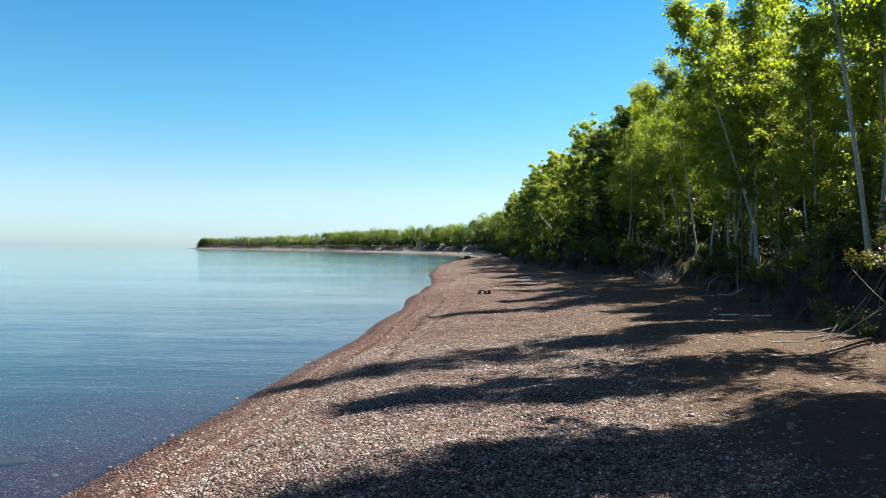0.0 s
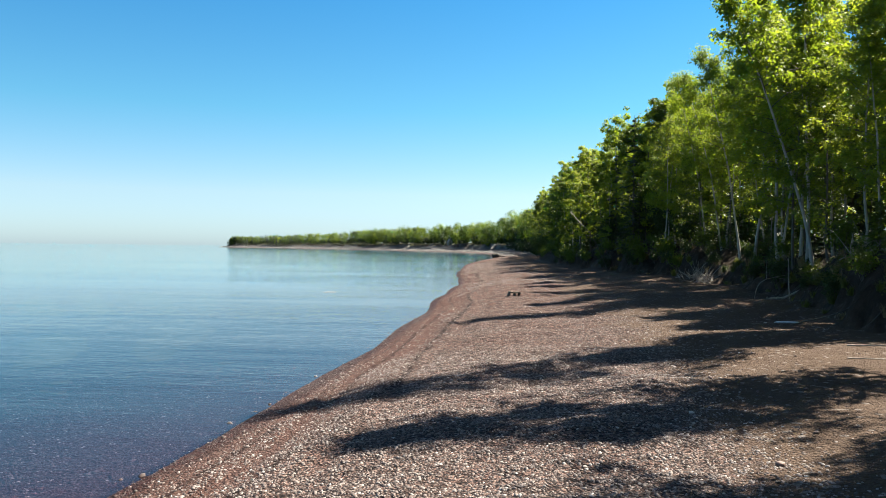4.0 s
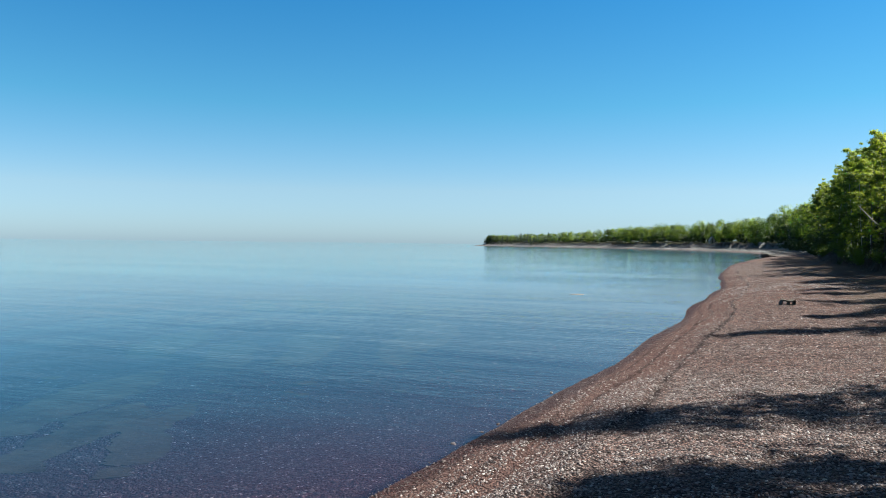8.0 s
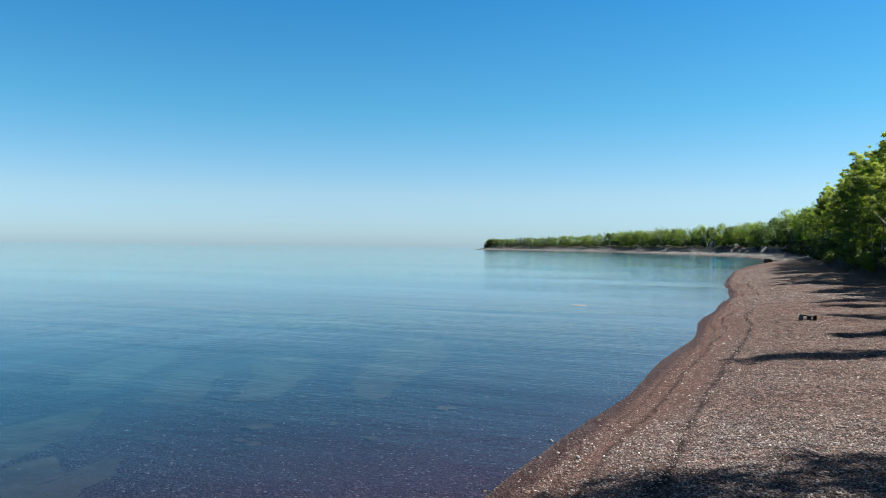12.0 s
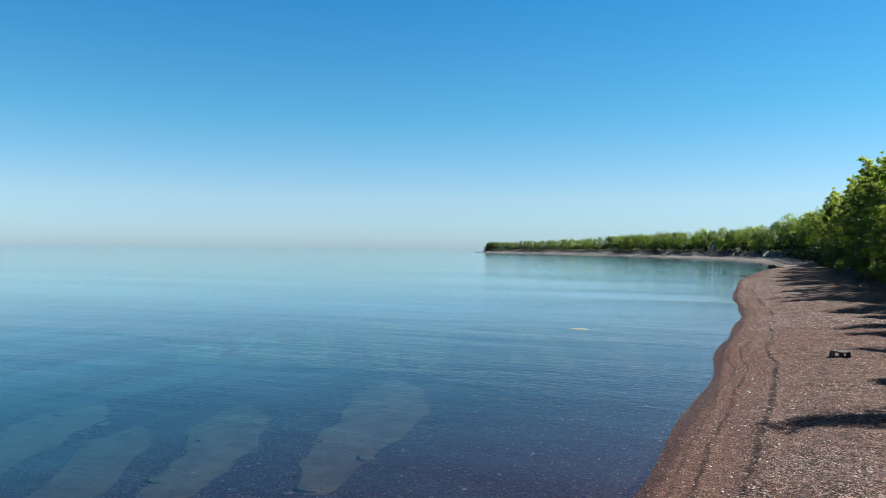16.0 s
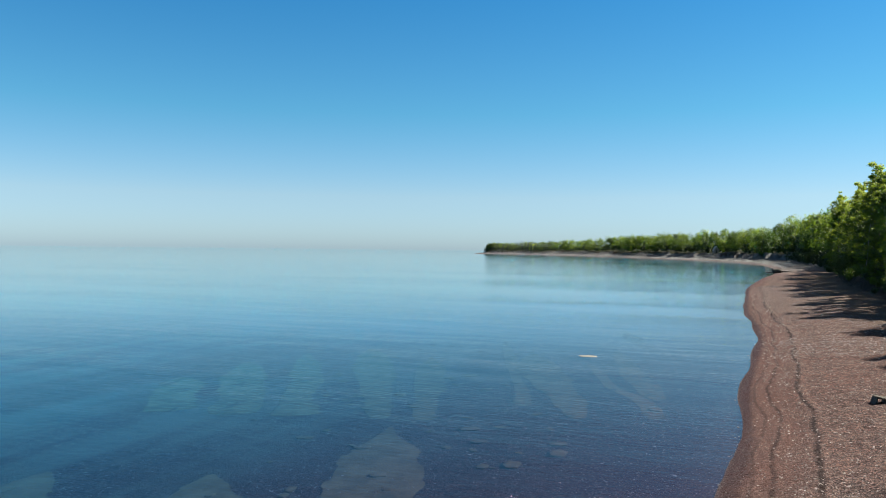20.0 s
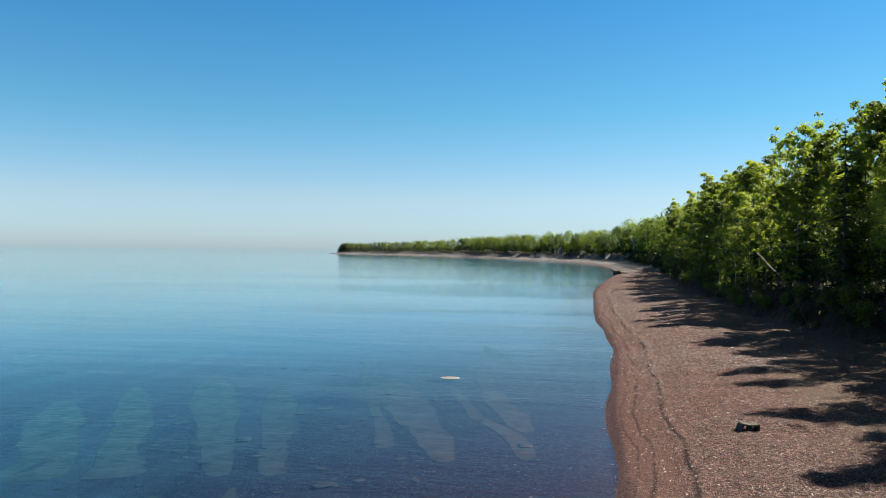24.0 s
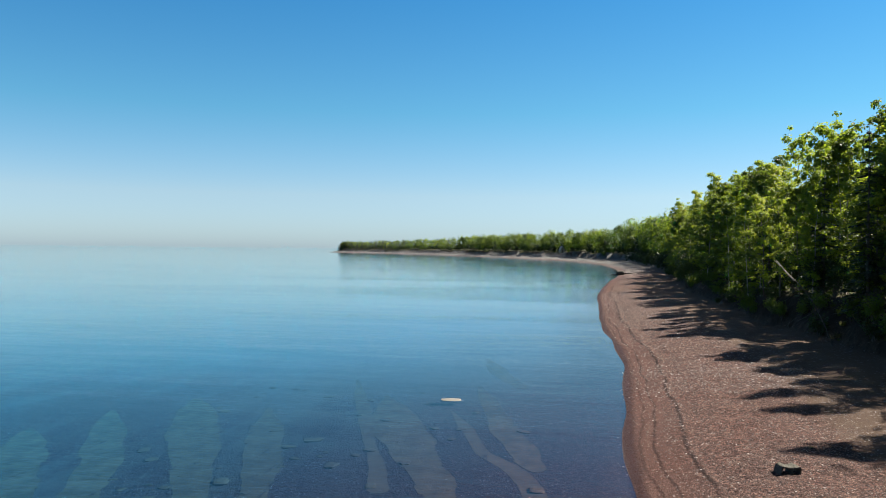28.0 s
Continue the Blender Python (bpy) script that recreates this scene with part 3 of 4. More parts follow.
def conifer(seed, h, tiers, foliage, width=0.20, bare=0.06, twigs=7, spray=0.42):
    """A spruce or fir: straight stem and whorls of drooping sprays."""
    rng = np.random.default_rng(seed)
    stem, crown = Pile(), Pile()
    u = np.linspace(0, 1, 6)
    stem.add(*tube(np.stack([0 * u, 0 * u, u * h - 0.4 * (1 - u)], 1), (0.03 + h * 0.007) * (1 - u) + 0.01, 7))
    cs, ways, sizes = [], [], []
    for i in range(tiers):
        f = bare + (1 - bare) * i / tiers
        reach = h * width * (1 - f) ** 0.85 * rng.uniform(0.75, 1.2) + 0.08
        for j in range(rng.integers(6, 9)):
            turn = rng.uniform(0, 2 * np.pi)
            r = reach * rng.uniform(0.6, 1.15)
            d = np.array([np.cos(turn), np.sin(turn), 0.0])
            for k in range(twigs):
                g = (k + rng.uniform(0.2, 1)) / twigs
                side = np.cross(d, [0, 0, 1]) * rng.normal(0, 0.22) * r * g
                cs.append(d * r * g + side + [0, 0, f * h - 0.28 * r * g**1.5 + rng.normal(0, 0.04)])
                ways.append(d + side * 1.4 / r + [0, 0, -0.25])
                sizes.append(spray * (0.45 + 0.6 * (1 - f)) * rng.uniform(0.7, 1.25))
    cs, ways, sizes = np.array(cs), np.array(ways), np.array(sizes)[:, None]
    ways /= np.linalg.norm(ways, axis=1)[:, None]
    b = np.cross(ways, [0, 0, 1.0] + rng.normal(0, 0.35, cs.shape))
    b /= np.linalg.norm(b, axis=1)[:, None]
    v = np.stack([cs - ways * sizes * 0.5, cs + b * sizes * 0.26 - [0, 0, 0.02], cs + ways * sizes * 0.6, cs - b * sizes * 0.26 - [0, 0, 0.02]], 1).reshape(-1, 3)
    crown.add(v, np.arange(len(v)).reshape(-1, 4))
    top = new("tree")
    part("trunk", stem.mesh("trunk", DARK_BARK, True), top)
    part("crown", crown.mesh("crown", foliage), top)
    return top


def placed(x, y, turn=0.0, scale=1.0, sink=0.06, tall=1.0):
    return Matrix.Translation((x, y, ground_at(x, y) - sink)) @ Matrix.Rotation(turn, 4, "Z") @ Matrix.Diagonal((scale, scale, scale * tall, 1))


def plant(kinds, spots, name, category, label, group=""):
    """Copies of the kinds at spots of (x, y, scale); the kinds themselves take the first spots."""
    rng = np.random.default_rng(len(spots) + 17)
    for i, (x, y, sc) in enumerate(spots):
        src = kinds[i % len(kinds)]
        m = placed(x, y, rng.uniform(0, 6.28), sc, tall=rng.uniform(0.95, 1.06))
        ob = src if i < len(kinds) else copy_thing(src, Matrix.Identity(4))
        ob.name = name
        ob.matrix_basis = m
        tagged(ob, label, category, group)


def lip(y):
    """x of the bank's lip at y."""
    i = np.abs(SHORE[:, 1] - y).argmin()
    return SHORE[i, 0] + np.interp(y, BANK_Y, BANK_S) + 1.5


rng = np.random.default_rng(42)
BIRCH = "white-barked birch with fresh green leaves on the bank's edge"
INNER = "slim birch with leafy green crown inside the wood"
near_kinds = [
    broadleaf(1, 12.0, 9000, 0.100, (-0.05, -0.02), spread=0.20, limbs=26, bare=0.24),
    broadleaf(2, 11.4, 8400, 0.100, (-0.10, 0.03), spread=0.19, limbs=26, bare=0.30, foliage=LEAF_YOUNG),
    broadleaf(3, 12.2, 9200, 0.100, (0.03, 0.02), spread=0.20, limbs=28, bare=0.18, bark=DARK_BARK),
    broadleaf(4, 10.8, 8400, 0.100, (-0.06, 0.05), spread=0.21, limbs=26, bare=0.22, foliage=LEAF_YOUNG),
    broadleaf(5, 11.8, 8400, 0.100, (0.05, -0.05), spread=0.19, limbs=24, bare=0.34),
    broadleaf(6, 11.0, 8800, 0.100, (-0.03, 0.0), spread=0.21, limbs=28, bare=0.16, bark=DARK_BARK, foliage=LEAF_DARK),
]
high_kinds = [
    broadleaf(8, 12.0, 6500, 0.100, (-0.03, -0.02), spread=0.105, bare=0.44),
    broadleaf(9, 11.6, 6500, 0.100, (-0.03, 0.02), spread=0.105, bare=0.40, foliage=LEAF_YOUNG),
]
# trees whose tops stand against the sky or whose shadows reach over the beach
deep = []
spots = [(13.0, 24.2, 0.66), (13.6, 26.4, 0.8), (13.4, 31.5, 0.8), (13.9, 33.6, 0.85), (14.6, 35.4, 0.8), (13.3, 28.2, 0.72), (15.4, 32.2, 0.75), (11.6, 7.4, 1.1), (12.6, 6.2, 1.15), (13.6, 8.6, 1.1), (12.8, 4.4, 1.1), (11.4, 7.0, 0.95), (11.2, 3.0, 1.0), (14.4, 33.0, 1.02), (15.2, 36.6, 0.98),
         (15.6, 45.6, 0.92), (16.0, 40.2, 1.04), (15.4, 49.8, 0.78), (15.2, 55.4, 0.88)]
for y in np.arange(-7, 60, 3.0):
    for row, (dx, sc) in enumerate(((0.3, 0.80), (3.0, 0.98), (5.8, 1.03))):
        if row == 0 and (10 < y < 34 or 38 < y < 52):
            continue
        yy = y + rng.uniform(-1.2, 1.2)
        xx = lip(yy) + dx + rng.uniform(-0.4, 1.0)
        # lower growth where sunlight comes through to the beach
        line = yy - 0.48 * xx
        if yy < 36 and (5.0 < line < 7.9 or 9.5 < line < 13.2 or 14.2 < line < 15.9):
            spots.append((xx + 2.5, yy, rng.uniform(0.28, 0.38)))
            continue
        low = 7.0 < yy < 36 and min(abs(line - a) for a in (5.0, 8.7, 13.4)) > 0.9
        sc *= (0.56, 0.58, 0.70)[row] if low and yy < 21 else (0.70, 0.96, 1.08)[row] if 21 <= yy < 44 else 1.02 if yy >= 44 else 1.0
        if row == 2 and rng.uniform() < 0.4 and yy < 62:
            continue
        (deep if row == 2 else spots).append((xx, yy, sc * rng.uniform(0.9, 1.06)))
plant(high_kinds, [(12.8, 20.2, 1.0), (10.9, 14.2, 1.12), (10.7, 9.9, 1.2), (12.4, 14.9, 1.1), (14.6, 20.9, 1.15), (15.6, 21.6, 1.1), (11.8, 9.9, 1.1), (13.1, 10.3, 1.0), (16.6, 24.4, 1.12), (17.2, 28.4, 1.15), (13.6, 30.6, 1.05), (14.0, 34.4, 1.05), (14.3, 38.0, 1.0)],
      "birch_tree", "tree", "tall birch with a high airy crown standing on the bank", "birches along the bank")
plant(near_kinds, spots, "birch_tree", "tree", BIRCH, "birches along the bank")
leaning = broadleaf(7, 10.9, 7000, 0.100, (-0.34, -0.03), bare=0.42, spread=0.17)
leaning.name, leaning.matrix_basis = "birch_tree", Matrix.Translation((13.1, 29.0, ground_at(13.1, 29.0) - 0.1))
tagged(leaning, "grey-stemmed birch leaning out far over the beach", "tree", "birches along the bank")

# tall birches that lean out over the beach
reach = broadleaf(10, 14.0, 8500, 0.100, (-0.20, 0.0), bare=0.42, spread=0.125, limbs=26)
for i, (x, y, sc) in enumerate([(10.9, 17.4, 0.90), (14.7, 41.0, 0.80), (15.6, 39.8, 0.66), (15.4, 46.0, 0.78), (15.6, 49.4, 0.8)]):
    ob = reach if i == 0 else copy_thing(reach, Matrix.Identity(4))
    ob.name = "birch_tree"
    ob.matrix_basis = placed(x, y, (0.0, 0.1, -0.08, -0.1, 0.2)[i], sc)
    tagged(ob, "tall white-stemmed birch leaning out over the beach", "tree", "birches along the bank")

mid_kinds = [
    broadleaf(21, 12.2, 4600, 0.16, (-0.04, 0.0), bare=0.10, limbs=18, sides=5, spread=0.21),
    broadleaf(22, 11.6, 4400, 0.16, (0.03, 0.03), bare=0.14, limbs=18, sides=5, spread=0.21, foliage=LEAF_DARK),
    broadleaf(23, 12.6, 4600, 0.16, (-0.07, -0.03), bare=0.08, limbs=18, sides=5, spread=0.20, bark=DARK_BARK, foliage=LEAF_YOUNG),
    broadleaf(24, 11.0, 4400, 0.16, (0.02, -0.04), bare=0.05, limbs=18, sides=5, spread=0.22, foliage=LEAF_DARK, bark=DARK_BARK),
]
spots = deep + [(13.7, 69.7, 0.95), (15.2, 70.5, 0.95), (11.4, 76.5, 0.62), (12.6, 83.0, 0.96), (13.9, 98.8, 0.95), (14.6, 108.0, 0.96), (15.6, 123.0, 0.93), (14.0, 144.0, 1.02), (18.1, 172.8, 1.2), (17.0, 171.0, 1.1)]
for y in np.arange(60, 212, 3.6):
    for row, dx in enumerate((-0.2, 2.8, 6.2)):
        yy = y + rng.uniform(-1.6, 1.6)
        spots.append((lip(yy) + dx + rng.uniform(-0.5, 1.2), yy, rng.uniform(0.66, 1.0) * (0.88, 1.0, 1.04)[row] * np.interp(yy, [60, 75, 90, 120, 160, 200], [1.08, 1.10, 1.15, 1.15, 1.12, 1.2])))
for y in np.arange(-14, 62, 6.0):
    for dx in (9.5, 13.5):
        xx, yy = lip(y) + dx + rng.uniform(-1.2, 1.2), y + rng.uniform(-1.5, 1.5)
        if not 9.3 < yy - 0.48 * xx < 12.9:
            spots.append((xx, yy, rng.uniform(0.72, 0.95) * (1.05 if 18 < y < 42 else 0.95)))
plant(mid_kinds, spots, "birch_tree", "tree", INNER, "birches of the wood")

# ---- conifers ----
spruces = [conifer(31, 10.8, 26, NEEDLE, 0.16), conifer(32, 9.0, 22, NEEDLE, 0.19)]
spots = [(13.0, 59.6, 0.98), (13.4, 68.5, 0.95), (12.4, 79.0, 0.85), (15.6, 66.0, 1.0), (17.0, 63.0, 0.92), (13.2, 108.0, 0.95), (15.0, 112.0, 1.05), (14.8, 87.0, 0.8), (19.0, 150.0, 1.1), (16.6, 36.5, 0.7), (17.5, 57, 0.9), (20.5, 26.0, 0.8), (15.2, 44.0, 0.42)]
for y in np.arange(-6, 62, 3.4):
    xx, yy = lip(y) + rng.uniform(2.5, 9.5), y + rng.uniform(-1.5, 1.5)
    if not 9.0 < yy - 0.48 * xx < 12.9:
        spots.append((xx, yy, rng.uniform(0.35, 0.8)))
plant(spruces, spots, "spruce_tree", "tree", "dark narrow spruce standing among the birches", "spruces in the wood")
firs = [conifer(41, 3.0, 15, FIR, 0.42, 0.12, 12, 0.26), conifer(42, 2.3, 13, FIR, 0.5, 0.10, 12, 0.24)]
spots = [(12.4, 16.4, 1.0), (11.4, 12.8, 1.0), (11.5, 18.6, 0.8), (12.6, 23.5, 0.8), (14.6, 34.5, 0.8), (15.0, 38.0, 0.9), (13.4, 27.0, 0.6), (11.0, 9.0, 1.0), (13.0, 21.0, 1.0), (11.8, 15.4, 0.7), (12.0, 17.6, 0.9)]
plant(firs, spots, "fir_sapling", "tree", "young green fir with flat spreading boughs on the bank", "fir saplings on the bank")


# ---- undergrowth ----
def shrub(seed, high, wide, count, leaf, foliage):
    """A bush: several stems from one base and a loose cloud of leaves."""
    r = np.random.default_rng(seed)
    stems, crown = Pile(), Pile()
    cs = []
    for _ in range(9):
        a, out = r.uniform(0, 6.28), r.uniform(0.2, 1.0) * wide
        tip = np.array([np.cos(a) * out, np.sin(a) * out, high * r.uniform(0.55, 1.05)])
        k = np.linspace(0, 1, 4)[:, None]
        line = tip * k + np.array([0, 0, 0.25 * high]) * k * (1 - k) - [0, 0, 0.15] * (1 - k)
        stems.add(*tube(line, 0.018 * (1 - k[:, 0]) + 0.004, 4))
        cs += [line[2], line[3], (line[2] + line[3]) / 2, line[1] * 0.3 + line[2] * 0.7]
    cs = np.array(cs)
    c = cs[r.integers(0, len(cs), count)] + r.normal(0, 0.16 * (high + wide) / 2, (count, 3))
    c[:, 2] = np.abs(c[:, 2]) + 0.03
    crown.add(*leaves(r, c, leaf))
    top = new("shrub")
    part("branching_stem", stems.mesh("branching_stem", DARK_BARK), top)
    part("foliage", crown.mesh("foliage", foliage), top)
    return top


# three of the four carry their shade in the leaf colour
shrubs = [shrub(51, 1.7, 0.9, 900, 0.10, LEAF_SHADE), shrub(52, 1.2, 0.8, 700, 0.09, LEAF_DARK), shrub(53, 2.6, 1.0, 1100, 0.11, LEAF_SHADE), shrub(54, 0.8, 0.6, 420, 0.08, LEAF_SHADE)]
spots = []
for y in np.arange(-4, 62, 3.1):
    spots.append((lip(y) + rng.uniform(-0.3, 0.9), y, rng.uniform(0.6, 1.05)))
    spots.append((lip(y) + rng.uniform(2.5, 6), y + rng.uniform(-1, 1), rng.uniform(0.5, 0.9)))
for y in np.arange(46, 120, 1.5):
    spots.append((lip(y) + rng.uniform(-1.7, -0.4), y, rng.uniform(0.7, 1.35)))
    spots.append((lip(y) + rng.uniform(0.3, 4.0), y + rng.uniform(-0.7, 0.7), rng.uniform(1.0, 1.6)))
for y in np.arange(120, 205, 2.5):
    spots.append((lip(y) + rng.uniform(-1.7, 0.3), y, rng.uniform(0.9, 1.6)))
for y in np.arange(4, 46, 2.0):
    spots.append((lip(y) + rng.uniform(-1.5, -0.1), y, rng.uniform(0.3, 0.6)))

spots = [q for q in spots if not 9.3 < q[1] - 0.48 * q[0] < 12.9 or q[1] > 40]
plant(shrubs, spots, "shrub", "shrub", "leafy green shrub growing along the bank's lip", "shrubs along the bank")


herbs = [shrub(55, 0.36, 0.42, 620, 0.045, FERN), shrub(56, 0.28, 0.5, 620, 0.04, FERN)]
spots = [(9.7, 17.4, 1.0), (9.4, 16.4, 1.1), (9.9, 16.0, 1.2), (9.2, 14.9, 1.1), (9.8, 14.6, 1.2), (8.9, 13.8, 1.0), (9.5, 13.4, 1.2), (9.1, 12.7, 1.1), (10.3, 18.4, 0.9), (10.6, 17.2, 1.0), (11.0, 19.6, 0.8)]
for i in range(16):
    y = rng.uniform(11.5, 32)
    spots.append((lip(y) + rng.uniform(-1.3, -0.1), y, rng.uniform(0.6, 1.1)))
plant(herbs, spots, "herb_clump", "plants", "low yellow-green clump of herbs and moss on the crumbling bank", "herb clumps on the bank")


def tuft(seed, high, blades, material):
    r = np.random.default_rng(seed)
    pile = Pile()
    for _ in range(blades):
        a, lean = r.uniform(0, 6.28), r.uniform(0.1, 0.9)
        d = np.array([np.cos(a), np.sin(a), 0])
        w = np.cross(d, [0, 0, 1]) * 0.008
        h = high * r.uniform(0.5, 1.1)
        b = d * r.uniform(0, 0.12)
        m, t = b + d * lean * h * 0.35 + [0, 0, h * 0.65], b + d * lean * h + [0, 0, h * (1 - 0.35 * lean)]
        pile.add([b - w, b + w, m + w * 0.7, m - w * 0.7, t + w * 0.2, t - w * 0.2], [[0, 1, 2, 3], [3, 2, 4, 5]])
    return new("grass_tuft", pile.mesh("grass_tuft", material))


tufts = [tuft(61, 0.34, 70, DRYGRASS), tuft(62, 0.30, 70, FERN), tuft(63, 0.42, 80, FERN)]
spots = []
for i in range(170):
    y = 6 + 60 * rng.uniform() ** 1.4
    spots.append((lip(y) + rng.uniform(-1.7, -0.1), y, rng.uniform(0.7, 1.5)))
plant(tufts, spots, "grass_tuft", "grass", "small tuft of grass on the crumbling bank", "grass tufts on the bank")


# ---- far woods round the bay ----
def far_woods(name, label, seed, spacing, foliage, size, share, high, backs=(16.5, 21.0, 27.0), y0=206, y1=965, thick=330):
    """Distant trees, too many to count: ragged crowns of leaf clumps."""
    r = np.random.default_rng(seed)
    crown, outs, tones = Pile(), [], []
    line = SHORE[(SHORE[:, 1] > y0) & (SHORE[:, 1] < y1)]
    run = np.r_[0, np.linalg.norm(np.diff(line, axis=0), axis=1).cumsum()]
    cs = []
    for back in backs:
        d2 = np.arange(0, run[-1], spacing)
        d2 = d2[r.uniform(0, 1, len(d2)) < share]
        d2 = d2 + r.uniform(-1, 1, len(d2)) * spacing
        p = np.stack([np.interp(d2, run, line[:, 0]), np.interp(d2, run, line[:, 1])], 1)
        q = np.stack([np.interp(d2 + 3, run, line[:, 0]), np.interp(d2 + 3, run, line[:, 1])], 1) - p
        q /= np.linalg.norm(q, axis=1)[:, None] + 1e-9
        p = p + np.stack([q[:, 1], -q[:, 0]], 1) * (back + r.uniform(-2.5, 2.5, (len(p), 1)))
        p = p[shore_distance(p[:, 0], p[:, 1]) > 9]
        p = p[(np.abs(p[:, 0] + 11.6) > 3.4) | (np.abs(p[:, 1] - 479) > 11)]
        base = heights(p[:, 0], p[:, 1])[0] if len(p) else []
        for (x, y), z0 in zip(p, base):
            h = high * (r.uniform(0.0, 1.0) ** 0.6 * 0.52 + 0.54) * np.interp(y, [190, 215, 350, 430, 660, 915], [1.0, 1.2, 1.26, 1.16, 1.14, 0.78])
            n = int(thick * np.clip(330 / max(y, 1), 0.4, 1.0))
            tones.append(np.full(n, 0.0 if foliage is NEEDLE else np.clip(r.normal(0.55, 0.35), 0, 1)))
            if foliage is NEEDLE:
                f = r.uniform(0.03, 1, n) ** 1.3
                a, k = r.uniform(0, 6.28, n), np.sqrt(r.uniform(0.1, 1, n))
                w = (h * 0.2 * (1 - f) + 0.3) * k
                cs.append(np.stack([x + np.cos(a) * w, y + np.sin(a) * w, z0 + f * h], 1))
                outs.append(np.stack([np.cos(a), np.sin(a), 0 * a + 0.3], 1))
            else:
                # a rounded crown of separate lobes, wider than its neighbours or narrower
                m, wide = r.integers(9, 15), h * r.uniform(0.25, 0.40)
                d = r.normal(0, 1, (m, 3))
                d /= np.linalg.norm(d, axis=1)[:, None]
                lobe = np.array([x, y, z0 + 0.56 * h]) + d * [wide * 0.72, wide * 0.72, 0.33 * h]
                lobe[0] = x, y, z0 + 0.88 * h
                d = r.normal(0, 1, (n, 3))
                d /= np.linalg.norm(d, axis=1)[:, None]
                cs.append(lobe[r.integers(0, m, n)] + d * wide * 0.46 * r.uniform(0.2, 1, (n, 1)) ** 0.4)
                outs.append(d + [0, 0, 0.3])
    crown.add(*leaves(r, np.concatenate(cs), size, 0.2, 1.2, np.concatenate(outs), 0.3))
    me = crown.mesh(name, foliage)
    me.attributes.new("tone", "FLOAT", "FACE").data.foreach_set("value", np.concatenate(tones).astype(np.float32))
    tagged(new(name, me), label, "trees", kind="stuff")


far_woods("far_woods", "distant fresh green birch woods lining the bay", 71, 6.3, LEAF, 0.5, 0.28, 12.4, thick=800)
far_woods("far_woods", "distant pale green young woods along the bay", 72, 11.3, LEAF_YOUNG, 0.5, 0.28, 11.2, thick=800)
# darkened leaf colour stands in for shade among the far crowns
far_woods("far_woods", "distant trees along the bay with leaf colour darkened for shade", 73, 3.7, LEAF_DARK, 0.52, 0.40, 11.6, thick=800)
# low growth whose dark colour paints the shade below the far crowns
far_woods("far_woods", "undergrowth coloured as in shade along the foot of the far woods", 77, 3.6, LEAF_SHADE, 0.8, 0.95, 5.0, (18.0, 21.0, 25.0), thick=110)
far_woods("far_woods", "low shrubs coloured as in shade along the foot of the bank up the bay", 79, 2.6, LEAF_SHADE, 0.4, 0.9, 3.2, (13.0, 15.0, 17.5), 150, 330, thick=160)
far_woods("far_woods", "distant dark spruces scattered in the woods round the bay", 74, 6.4, NEEDLE, 0.5, 0.22, 11.0)
far_woods("far_woods", "dark spruces standing at the tip of the headland", 78, 5.0, NEEDLE, 0.55, 0.7, 13.0, (11.0, 16.0), 800, 940)
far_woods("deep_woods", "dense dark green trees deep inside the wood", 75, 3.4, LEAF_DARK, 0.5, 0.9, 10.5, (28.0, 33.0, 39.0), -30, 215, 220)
far_woods("deep_woods", "dark spruces deep inside the wood", 76, 4.4, NEEDLE, 0.55, 0.8, 10.0, (24.0, 30.0, 36.0), -30, 215, 220)


# ---- stump, boulder, driftwood ----
def ragged(seed, size, cuts=2, rough=0.16, flat=0.0):
    """A rough block of stone or wood, about size."""
    bm = bmesh.new()
    bmesh.ops.create_icosphere(bm, subdivisions=cuts, radius=0.5)
    r = np.random.default_rng(seed)
    off = Vector(r.uniform(-50, 50, 3))
    for v in bm.verts:
        c = v.co.copy()
        box = max(abs(c.x), abs(c.y), abs(c.z))
        c = c.lerp(c * (0.5 / box), 0.45)
        c *= 1 + rough * noise.noise(c * 3 + off) + rough * 0.5 * noise.noise(c * 7 + off)
        if flat and c.z > 0.5 - flat:
            c.z = 0.5 - flat + (c.z - 0.5 + flat) * 0.2
        v.co = Vector((c.x * size[0], c.y * size[1], c.z * size[2]))
    me = bpy.data.meshes.new("block")
    bm.to_mesh(me)
    bm.free()
    return me


def with_material(me, material, smooth=True):
    me.materials.append(material)
    me.polygons.foreach_set("use_smooth", [smooth] * len(me.polygons))
    return me


stump = thing("driftwood_stump", "hollow dark driftwood stump with a mossy top on the gravel", "driftwood", at=Matrix.Translation((1.85, 33.75, ground_at(1.85, 33.75) - 0.02)) @ Matrix.Rotation(radians(12), 4, "Z") @ Matrix.Scale(0.84, 4))


